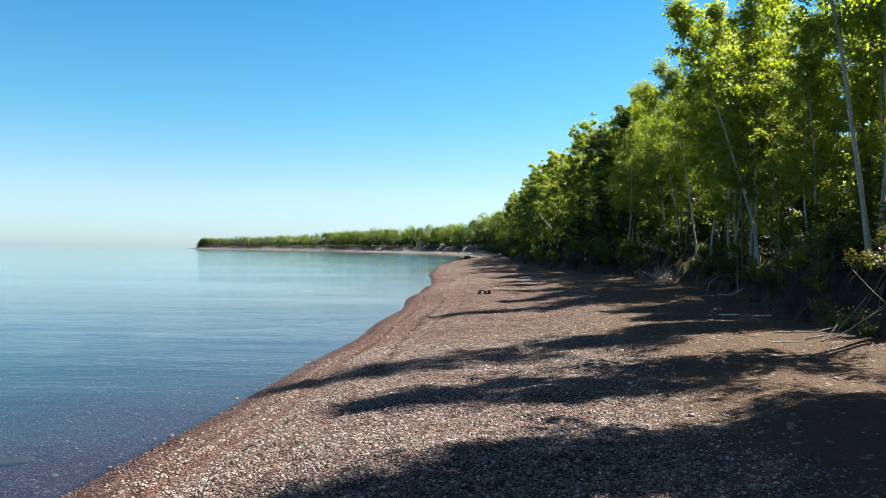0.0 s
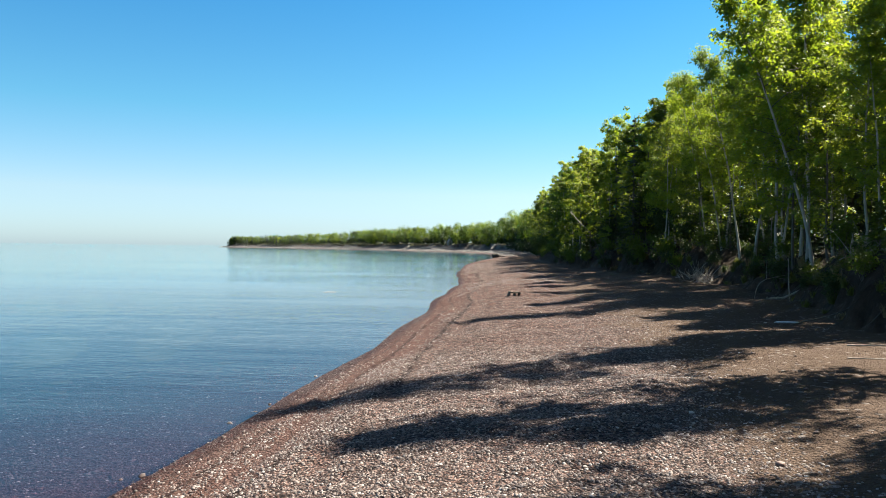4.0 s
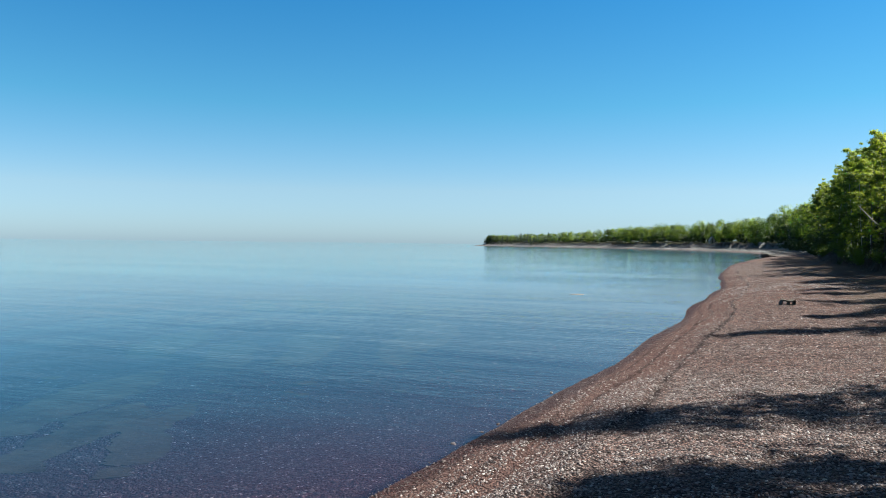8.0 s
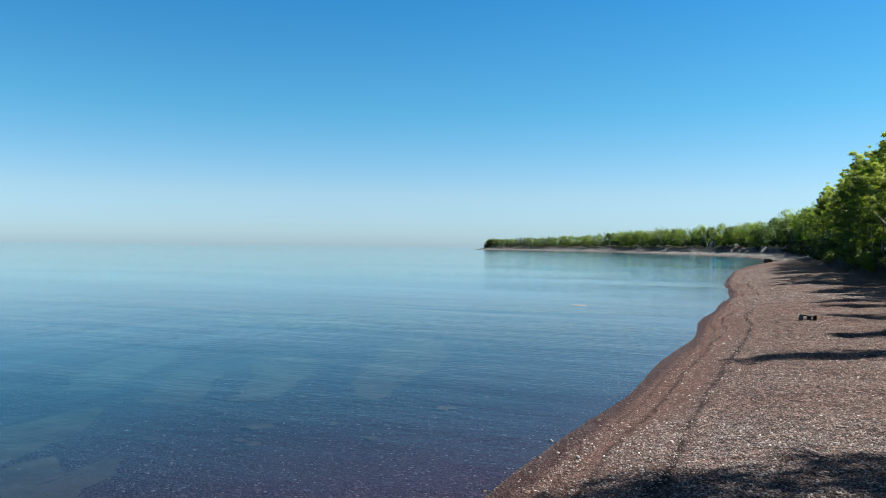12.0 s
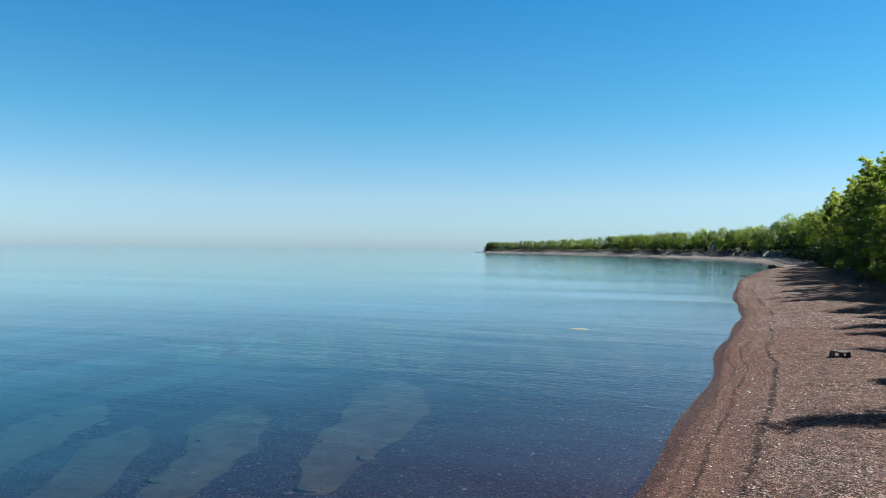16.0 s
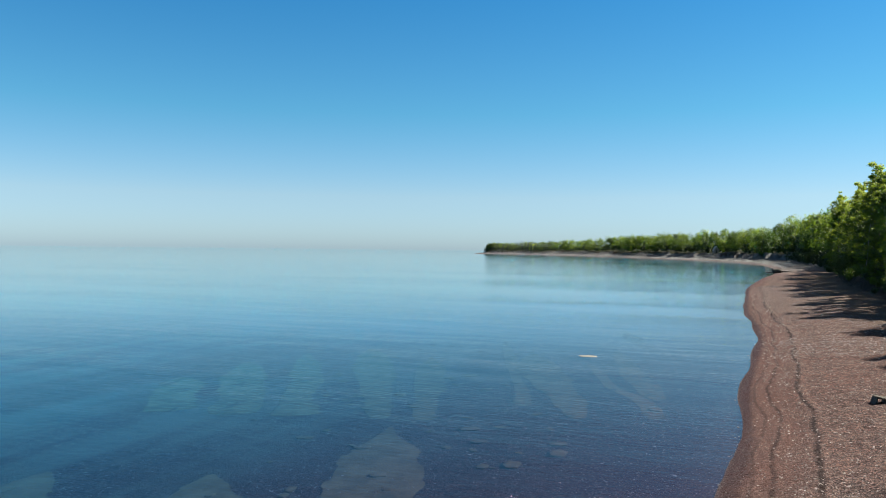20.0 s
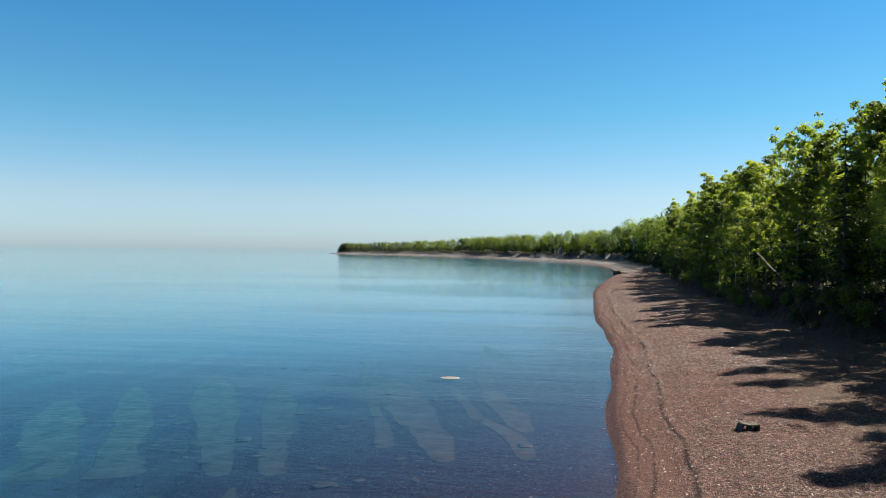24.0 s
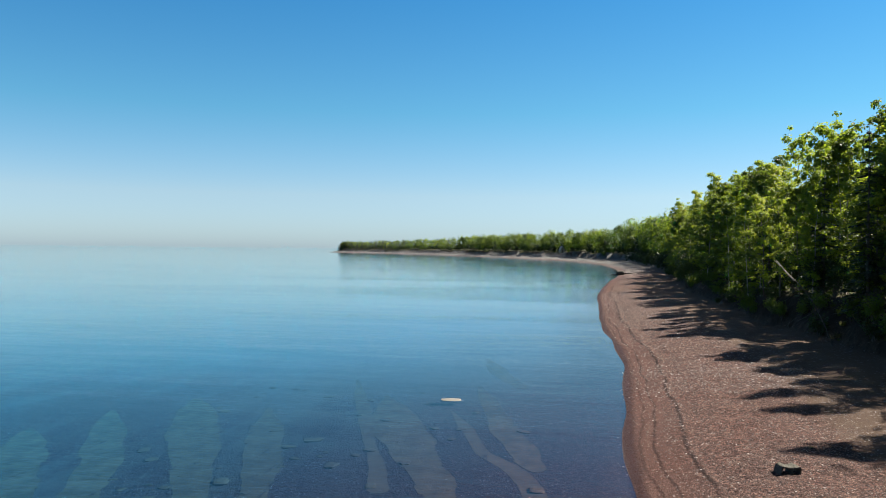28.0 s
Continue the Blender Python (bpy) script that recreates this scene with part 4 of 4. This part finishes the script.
def bent_slab(profile, deep, thick, seed):
    """A bent slab of wood: a profile of (x, z) swept across its depth, with thickness and worn edges."""
    q = np.random.default_rng(seed)
    p = smooth_line(profile, 0.03)
    d = np.gradient(p, axis=0)
    d /= np.linalg.norm(d, axis=1)[:, None]
    inner = p + np.stack([d[:, 1], -d[:, 0]], 1) * thick
    n, rows = len(p), 7
    out = []
    for side in (p, inner):
        for k in range(rows):
            y = (k / (rows - 1) - 0.5) * deep * (1 + 0.12 * np.sin(np.arange(n) * 0.5))
            out.append(np.stack([side[:, 0], y + q.normal(0, 0.008, n), side[:, 1] + q.normal(0, 0.008, n)], 1))
    v = np.concatenate(out)
    f = []
    for base, flip in ((0, 1), (n * rows, -1)):
        for k in range(rows - 1):
            for a in range(n - 1):
                f.append([base + k * n + a, base + k * n + a + 1, base + (k + 1) * n + a + 1, base + (k + 1) * n + a][::flip])
    top = n * rows
    for k in (0, rows - 1):
        for a in range(n - 1):
            f.append([k * n + a, top + k * n + a, top + k * n + a + 1, k * n + a + 1][:: 1 if k == 0 else -1])
    for a in (0, n - 1):
        for k in range(rows - 1):
            f.append([k * n + a, (k + 1) * n + a, top + (k + 1) * n + a, top + k * n + a][:: 1 if a == 0 else -1])
    return mesh_of("slab", v, f, STUMP_WOOD, False)


part("top", bent_slab([(-0.28, 0.25), (-0.2, 0.265), (-0.08, 0.235), (0.04, 0.222), (0.14, 0.238), (0.22, 0.255), (0.29, 0.225), (0.32, 0.14), (0.31, 0.0)], 0.42, 0.05, 3), stump, "curved olive-grey top")
part("side", bent_slab([(-0.34, 0.0), (-0.31, 0.12), (-0.26, 0.26)], 0.40, 0.045, 4), stump, "dark sloping side")
part("side", bent_slab([(0.0, 0.0), (0.02, 0.12), (0.02, 0.215)], 0.34, 0.05, 5), stump, "dark inner wall")

big = thing("driftwood_log", "big dark driftwood log lying near the waterline", "driftwood", at=Matrix.Translation((7.6, 199.6, ground_at(7.6, 199.6))) @ Matrix.Rotation(radians(4), 4, "Z"))
me = ragged(86, (2.1, 1.2, 1.2), 3, 0.35)
me.transform(Matrix.Translation((0, 0, 0.45)))
part("block", with_material(me, STUMP_WOOD), big)
pile = Pile()
pile.add(*tube([(-2.4, 0.3, 0.1), (-0.8, 0.1, 0.25), (0.6, 0, 0.5), (4.2, -0.2, 0.3)], [0.10, 0.16, 0.2, 0.12]))
part("stem", pile.mesh("stem", DARK_BARK, True), big)


def stick(name, label, pts, r, material, category="branch", forks=2, seed=0):
    """A dead branch or stem through points, with forks."""
    q = np.random.default_rng(seed)
    line = smooth_line(pts, 0.35)
    pile = Pile()
    pile.add(*tube(line, np.linspace(r, r * 0.35, len(line)), 6))
    for _ in range(forks):
        i = q.integers(len(line) // 3, len(line) - 1)
        d = line[i] - line[i - 1]
        d = d / np.linalg.norm(d) + q.normal(0, 0.55, 3)
        length = q.uniform(0.15, 0.35) * np.linalg.norm(line[-1] - line[0])
        pile.add(*tube([line[i], line[i] + d * length * 0.5, line[i] + d * length + [0, 0, 0.05]], [r * 0.5, r * 0.35, r * 0.15], 4))
    return tagged(new(name, pile.mesh(name, material, True)), label, category)


def on_ground(x, y, up=0.0):
    return (x, y, ground_at(x, y) + up)


stick("dead_snag", "bleached bare dead limb leaning out over the beach", [(9.0, 59.4, 4.5), (8.6, 59.3, 4.9), (8.2, 59.2, 5.35), (7.9, 59.1, 5.7)], 0.05, DEAD_WOOD, "dead tree", 1, 5)
stick("dead_snag", "thin dark leaning dead stem at the bank's foot", [on_ground(10.9, 58.7, -0.1), (10.3, 58.5, 2.2), (9.6, 58.9, 3.7), (9.0, 59.4, 4.55)], 0.04, DARK_BARK, "dead tree", 1, 6)
stick("fallen_branch", "pale curved dead branch at the bank's foot", [on_ground(10.7, 28.6, 0.02), (10.9, 28.8, 1.35), (11.4, 29.2, 1.6), (12.3, 29.6, 1.75)], 0.02, DEAD_WOOD, seed=7)
stick("fallen_branch", "thin bleached branch leaning on the bank", [on_ground(11.6, 27.6, 0.0), (11.8, 28.2, 1.9), (12.0, 28.6, 2.7)], 0.02, DEAD_WOOD, seed=8)
stick("fallen_branch", "long thin dead branch lying on the sand", [on_ground(6.6, 13.6, 0.03), on_ground(7.9, 13.5, 0.08), on_ground(9.4, 13.0, 0.25)], 0.012, DEAD_WOOD, seed=9, forks=4)
stick("fallen_branch", "bare forked branch lying below the bank", [on_ground(7.4, 15.2, 0.02), on_ground(8.2, 14.8, 0.06), on_ground(9.0, 15.0, 0.2)], 0.016, DEAD_WOOD, seed=10, forks=4)
stick("fallen_branch", "dark root hanging from the eroded bank", [on_ground(12.9, 27.0, -0.05), on_ground(12.2, 26.4, 0.15), on_ground(11.2, 25.6, 0.05)], 0.03, DARK_BARK, seed=11, forks=3)
stick("driftwood_plank", "pale weathered plank lying at the bank's foot", [on_ground(11.0, 28.2, 0.04), on_ground(11.6, 28.1, 0.06), on_ground(12.3, 28.0, 0.05)], 0.07, DEAD_WOOD, "driftwood", 0, 12)
for i in range(56):
    y = rng.uniform(12, 30) if i % 5 == 0 else rng.uniform(26, 190)
    x = lip(y) - rng.uniform(1.2, 3.2)
    a, n = rng.uniform(-0.8, 0.8), rng.uniform(0.8, 3.2)
    far = (x + np.cos(a) * n, y + np.sin(a) * n)
    midp = ((x + far[0]) / 2, (y + far[1]) / 2)
    stick("fallen_branch", "grey dead branch lying on the eroded bank", [on_ground(x, y, 0.02), on_ground(*midp, 0.10), on_ground(*far, rng.uniform(0.05, 0.4))], rng.uniform(0.008, 0.022), DEAD_WOOD if i % 9 == 4 else DARK_BARK, seed=100 + i)


def brush(seed, x, y, label):
    """A heap of dead twigs."""
    q = np.random.default_rng(seed)
    pile = Pile()
    for _ in range(46):
        a, b = q.uniform(0, 6.28), q.uniform(0.1, 1.2)
        d = np.array([np.cos(a) * np.cos(b), np.sin(a) * np.cos(b), np.sin(b)])
        s = np.r_[q.normal(0, 0.45, 2), q.uniform(0, 0.3)]
        n = q.uniform(0.5, 1.3)
        pile.add(*tube([s, s + d * n * 0.5, s + d * n + q.normal(0, 0.1, 3)], [0.018, 0.012, 0.004], 4))
    ob = thing("deadfall", label, "brush", at=Matrix.Translation((x, y, ground_at(x, y))), me=pile.mesh("deadfall", DEAD_WOOD))
    return ob


board = bmesh.new()
bmesh.ops.create_cube(board, size=1.0)
bmesh.ops.bevel(board, geom=board.edges[:], offset=0.06, segments=1)
bmesh.ops.transform(board, matrix=Matrix.Diagonal((0.56, 0.15, 0.035, 1)), verts=board.verts)
me = bpy.data.meshes.new("board")
board.to_mesh(me)
board.free()
thing("driftwood_board", "short pale bleached board lying on brown sand", "driftwood", at=Matrix.Translation((8.26, 19.95, ground_at(8.26, 19.95) + 0.02)) @ Matrix.Rotation(-0.1, 4, "Z"), me=with_material(me, PALE_WOOD, False))


def cabin(x, y, turn):
    """A small gabled cabin: wall, two roof slopes, a door and a window."""
    hut = thing("cabin", "small grey gabled cabin standing among the far trees", "cabin", at=Matrix.Translation((x, y, ground_at(x, y) - 0.1)) @ Matrix.Rotation(turn, 4, "Z"))
    w, d, e, top = 1.3, 1.8, 1.9, 4.2
    ends = [[(-w, q, 0), (w, q, 0), (w, q, e), (0, q, top - 0.12), (-w, q, e)] for q in (-d, d)]
    bm = bmesh.new()
    vs = [[bm.verts.new(v) for v in face] for face in ends]
    bm.faces.new(vs[0])
    bm.faces.new(vs[1][::-1])
    for i in range(5):
        bm.faces.new([vs[0][i], vs[1][i], vs[1][(i + 1) % 5], vs[0][(i + 1) % 5]])
    bmesh.ops.recalc_face_normals(bm, faces=bm.faces[:])
    me = bpy.data.meshes.new("wall")
    bm.to_mesh(me)
    bm.free()
    part("wall", with_material(me, DEAD_WOOD, False), hut, "weathered grey board wall")
    for side in (-1, 1):
        a, b = Vector((side * (w + 0.35), 0, e - 0.45)), Vector((-side * 0.02, 0, top))
        n = Vector(((b - a).z, 0, -(b - a).x)).normalized() * 0.1 * side
        slope = [(p.x, q, p.z) for p in (a, b, b + n, a + n) for q in (-d - 0.4, d + 0.4)]
        part("roof", mesh_of("roof", slope, [[0, 2, 3, 1], [4, 6, 7, 5], [0, 1, 7, 6], [2, 4, 5, 3], [0, 6, 4, 2], [1, 3, 5, 7]], DEAD_WOOD), hut, "weathered grey roof slope")
    for name, x0, x1, z0, z1, look_of in (("door", -0.4, 0.4, 0.1, 1.9, DARK_BARK), ("window", -0.35, 0.35, 2.3, 2.9, DARK_BARK)):
        box = [(px, py, pz) for px in (x0, x1) for py in (-d - 0.05, -d + 0.02) for pz in (z0, z1)]
        part(name, mesh_of(name, box, [[0, 1, 3, 2], [4, 6, 7, 5], [0, 4, 5, 1], [2, 3, 7, 6], [0, 2, 6, 4], [1, 5, 7, 3]], look_of), hut)


cabin(-11.6, 487, 0.3)
brush(91, 12.6, 40.0, "heap of grey dead twigs on the bank")
brush(92, 12.9, 42.4, "heap of brown dead twigs below the birches")
brush(93, 12.6, 24.0, "heap of dead twigs on the dark bank")

# ---- stones ----
LOBES = [ragged(200 + i, (1.0, 0.8, 0.5), 2, 0.25) for i in range(5)]
for me in LOBES:
    with_material(me, STONE)


def stone(i, x, y, size, label, group, sink=0.1, turn=None, lift=0.0):
    ob = tagged(new("stone", LOBES[i % 5]), label, "stone", group)
    ob.matrix_basis = Matrix.Translation((x, y, ground_at(x, y) + size * (0.25 - sink) + lift)) @ Matrix.Rotation(rng.uniform(0, 6.28) if turn is None else turn, 4, "Z") @ Matrix.Diagonal((size, size, size, 1))
    return ob


for i in range(150):
    y = 6.5 + 20 * rng.uniform() ** 1.5
    x = rng.uniform(2.4, 8.6)
    stone(i, x, y, rng.uniform(0.03, 0.085), "small pale rounded stone lying on brown sand", "loose stones on the sand")
stone(2, 2.79, 7.36, 0.10, "white rounded pebble on brown sand", "loose stones on the sand")


def pebbles(name, label, seed, n, where, sizes, material, sink=0.12):
    """A scatter of low rounded stones, too many to count, each with its own shape; where() gives n places."""
    r = np.random.default_rng(seed)
    x, y = where(r, n)
    z, s, _ = heights(x, y)
    ring = np.arange(6) * np.pi / 3
    low = np.stack([np.cos(ring), np.sin(ring), 0 * ring - 0.25], 1)
    mid = np.stack([np.cos(ring + 0.5) * 0.78, np.sin(ring + 0.5) * 0.78, 0 * ring + 0.55], 1)
    base = np.concatenate([low, mid, [[0, 0, 0.85]]])
    f = [[i, (i + 1) % 6, 6 + i] for i in range(6)] + [[(i + 1) % 6, 6 + (i + 1) % 6, 6 + i] for i in range(6)] + [[6 + i, 6 + (i + 1) % 6, 12] for i in range(6)]
    size = r.uniform(0, 1, n) ** 2.2 * (sizes[1] - sizes[0]) + sizes[0]
    v = base[None] * (1 + r.normal(0, 0.11, (n, 13, 1))) * (size[:, None] * np.stack([0 * size + 1, r.uniform(0.6, 0.95, n), r.uniform(0.35, 0.7, n)], 1))[:, None] / 2
    v[:, :, 2] += v[:, :, 0] * r.normal(0, 0.22, (n, 1)) + v[:, :, 1] * r.normal(0, 0.22, (n, 1))
    a = r.uniform(0, 6.28, n)[:, None]
    c, d = np.cos(a), np.sin(a)
    v = np.stack([v[:, :, 0] * c - v[:, :, 1] * d + x[:, None], v[:, :, 0] * d + v[:, :, 1] * c + y[:, None], v[:, :, 2] + z[:, None] + size[:, None] * 0.04], 2)
    faces = (np.array(f)[None] + 13 * np.arange(n)[:, None, None]).reshape(-1, 3)
    tagged(new(name, mesh_of(name, v.reshape(-1, 3), faces, material, True)), label, "pebbles", kind="stuff")


SHORE_NEAR = SHORE[(SHORE[:, 1] > -30) & (SHORE[:, 1] < 200)]


def strip(y0, y1, s0, s1, power=1.0):
    """Places on the beach between two distances from the water."""
    def where(r, n):
        y = y0 + (y1 - y0) * r.uniform(0, 1, n) ** power + r.normal(0, 0.6, n)
        return np.interp(y, SHORE_NEAR[:, 1], SHORE_NEAR[:, 0]) + r.uniform(s0, s1, n) + np.clip(r.normal(0, 0.12 * min(3, abs(s1 - s0)), n), -0.7, 3), y
    return where


pebbles("pebbles", "rounded pink and grey pebbles covering the beach", 301, 62000, strip(2.6, 16.0, 0.7, 7.2, 1.6), (0.014, 0.050), PEBBLE)
pebbles("pebbles", "pebbles scattered further along the gravel beach", 302, 20000, strip(14.0, 52.0, 0.7, 8.0, 1.0), (0.02, 0.065), PEBBLE)
pebbles("pebbles", "pebbles scattered far along the gravel beach", 306, 12000, strip(45.0, 120.0, 0.6, 8.0, 1.2), (0.04, 0.11), PEBBLE)
pebbles("pebbles", "few pebbles scattered over brown sand", 303, 1500, strip(4.5, 30.0, 6.5, 12.0, 1.4), (0.014, 0.045), STONE)
pebbles("pebbles", "wet dark red pebbles along the waterline", 304, 5000, strip(5.0, 32.0, -0.25, 0.35, 1.5), (0.012, 0.034), WETSTONE)
pebbles("pebbles", "dark reddish pebbles on the lake bed", 305, 9000, strip(5.0, 50.0, -9.0, -0.2, 1.3), (0.04, 0.11), BEDSTONE)


# ---- ledges and slabs under the water ----
def ledge(seed, *line, thick=0.02):
    """A flat strip of bedrock along a line of (x, y, width), with broken edges and blunt ends."""
    q = np.random.default_rng(seed)
    n = 110
    line = smooth_line(line, 0.3) - [0, 0.4, 0]
    u = np.linspace(0, 1, n)
    mid = np.stack([np.interp(u, np.linspace(0, 1, len(line)), line[:, k]) for k in range(2)], 1)
    half = np.interp(u, np.linspace(0, 1, len(line)), line[:, 2]) * 0.5 * np.clip(np.minimum(u * 40 + 0.4, (1 - u) * 4 + 0.08), 0, 1)
    d = np.gradient(mid, axis=0)
    d /= np.linalg.norm(d, axis=1)[:, None]
    side = np.stack([d[:, 1], -d[:, 0]], 1)

    def edge():
        # straight runs with small breaks
        return np.interp(np.arange(n), np.arange(0, 120, 10), q.uniform(0.8, 1.12, 12)) * np.repeat(q.uniform(0.86, 1.1, 60), q.integers(2, 9, 60))[:n]

    pts = np.concatenate([mid - side * (half * edge() + 0.02)[:, None], mid + side * (half * edge() + 0.02)[:, None]])
    z = heights(pts[:, 0], pts[:, 1])[0]
    top = np.stack([pts[:, 0], pts[:, 1], z + thick * q.uniform(0.7, 1.1, 2 * n)], 1)
    i = np.arange(n - 1)
    f = np.concatenate([np.stack([i, i + n, i + n + 1, i + 1], 1), np.stack([i + 1, i + 1 + 2 * n, i + 2 * n, i], 1), np.stack([i + n, i + 3 * n, i + 3 * n + 1, i + n + 1], 1),
                        [[0, 2 * n, 3 * n, n], [n - 1, 2 * n - 1, 4 * n - 1, 3 * n - 1]]])
    at = (*mid[0], 0)
    v = np.concatenate([top, np.stack([pts[:, 0], pts[:, 1], z - 0.15], 1)]) - at
    return thing("rock_ledge", "flat olive-grey bedrock ledge under clear water", "rock", "ledges on the lake bed", Matrix.Translation(at), mesh_of("rock_ledge", v, f, LEDGE))


# out from the waterline, in the nearer, middle and further water
ledge(401, (-7.6, 9.2, 0.6), (-8.0, 9.8, 0.85), (-8.9, 11.0, 0.65), (-9.4, 12.7, 0.9))
ledge(402, (-9.1, 8.3, 0.65), (-9.3, 9.3, 0.8), (-9.7, 10.6, 1.2), (-10.4, 12.3, 1.3))
ledge(403, (-8.6, 8.5, 0.4), (-8.9, 8.9, 0.3))
ledge(404, (-7.4, 8.7, 0.45), (-7.7, 9.1, 0.4))
ledge(405, (-10.7, 9.6, 1.2), (-11.3, 10.9, 1.3), (-11.9, 13.0, 1.7), (-12.4, 15.2, 1.5))
ledge(406, (-7.8, 17.7, 0.7), (-8.6, 20.2, 1.4), (-9.2, 23.2, 1.9), (-10.4, 26.3, 1.8), (-11.3, 28.6, 1.0))
ledge(407, (-10.1, 16.7, 1.05), (-10.6, 18.3, 1.15), (-11.3, 19.8, 1.5), (-12.1, 21.3, 1.7), (-13.2, 23.2, 1.6))
ledge(408, (-11.6, 15.9, 1.2), (-12.0, 17.0, 1.3), (-12.8, 18.2, 1.3), (-14.0, 20.4, 1.2))
ledge(409, (-14.1, 16.3, 1.0), (-14.7, 17.3, 1.4), (-15.6, 19.0, 1.8), (-16.8, 22.0, 1.6))
ledge(410, (-8.5, 32.6, 0.7), (-9.2, 35.1, 0.45), (-10.2, 37.8, 0.4), (-11.5, 41.7, 0.5), (-13.8, 48.4, 0.5))
ledge(411, (-6.5, 31.4, 0.6), (-7.3, 33.9, 1.05), (-8.4, 36.5, 1.4), (-9.7, 39.8, 1.9), (-11.4, 44.9, 1.4))
ledge(412, (-4.3, 31.9, 0.4), (-4.5, 32.9, 0.6), (-5.1, 34.8, 0.6), (-6.3, 36.8, 0.4), (-7.0, 39.0, 0.45), (-8.2, 42.4, 0.35))
ledge(413, (-4.5, 34.9, 0.5), (-4.9, 36.3, 0.9), (-5.5, 38.4, 1.1), (-6.6, 42.8, 0.8), (-7.8, 47.7, 0.7))
ledge(414, (-5.7, 47.2, 0.6), (-7.0, 50.8, 0.85), (-8.4, 56.0, 0.8))
ledge(415, (-10.7, 29.7, 0.7), (-11.8, 32.5, 0.8), (-12.9, 35.5, 1.1), (-15.4, 41.7, 1.2))
ledge(416, (-12.1, 29.4, 0.7), (-13.7, 32.5, 1.0), (-15.8, 36.5, 1.6), (-19.2, 43.0, 2.2))
ledge(417, (-14.6, 28.9, 1.4), (-16.2, 31.5, 1.1), (-17.7, 34.4, 1.2), (-21.3, 40.3, 1.5))
ledge(418, (-16.6, 28.3, 1.4), (-18.0, 30.8, 1.5), (-19.6, 33.0, 1.7), (-22.4, 37.2, 1.8))
ledge(419, (-18.7, 28.0, 1.5), (-20.4, 30.2, 1.6), (-22.4, 33.0, 1.7))
pale = ragged(231, (0.95, 0.62, 0.34), 3, 0.2, 0.15)
ob = thing("flat_rock", "pale flat rock just breaking the water's surface", "rock", at=Matrix.Translation((-8.42, 43.3, -0.11)) @ Matrix.Rotation(0.2, 4, "Z"), me=with_material(pale, ROCK))
sub = [ragged(240 + i, (1.0, 0.7, 0.35), 2, 0.25, 0.12) for i in range(4)]
for me in sub:
    with_material(me, LEDGE, False)
SLABS = [(-5.65, 7.3, 0.5), (-4.45, 32.9, 0.55), (-6.2, 27.0, 0.6), (-6.4, 27.9, 0.5), (-7.0, 25.7, 0.6), (-8.4, 27.5, 0.5), (-9.1, 28.7, 0.6), (-12.0, 37.0, 0.7), (-10.5, 34.4, 0.6), (-13.0, 32.5, 0.6), (-5.2, 39.0, 0.5)]
for i in range(110):
    y = rng.uniform(12, 46)
    SLABS.append((rng.uniform(-17, -6.2) + (y - 25) * -0.05, y, rng.uniform(0.15, 0.5)))
for i, (x, y, size) in enumerate(SLABS):
    ob = tagged(new("flat_rock", sub[i % 4]), "loose flat stone slab lying on the lake bed", "rock", "slabs on the lake bed")
    ob.matrix_basis = Matrix.Translation((x, y, ground_at(x, y) + 0.1 * size)) @ Matrix.Rotation(rng.uniform(0, 6.28), 4, "Z") @ Matrix.Diagonal((size, size, size, 1))
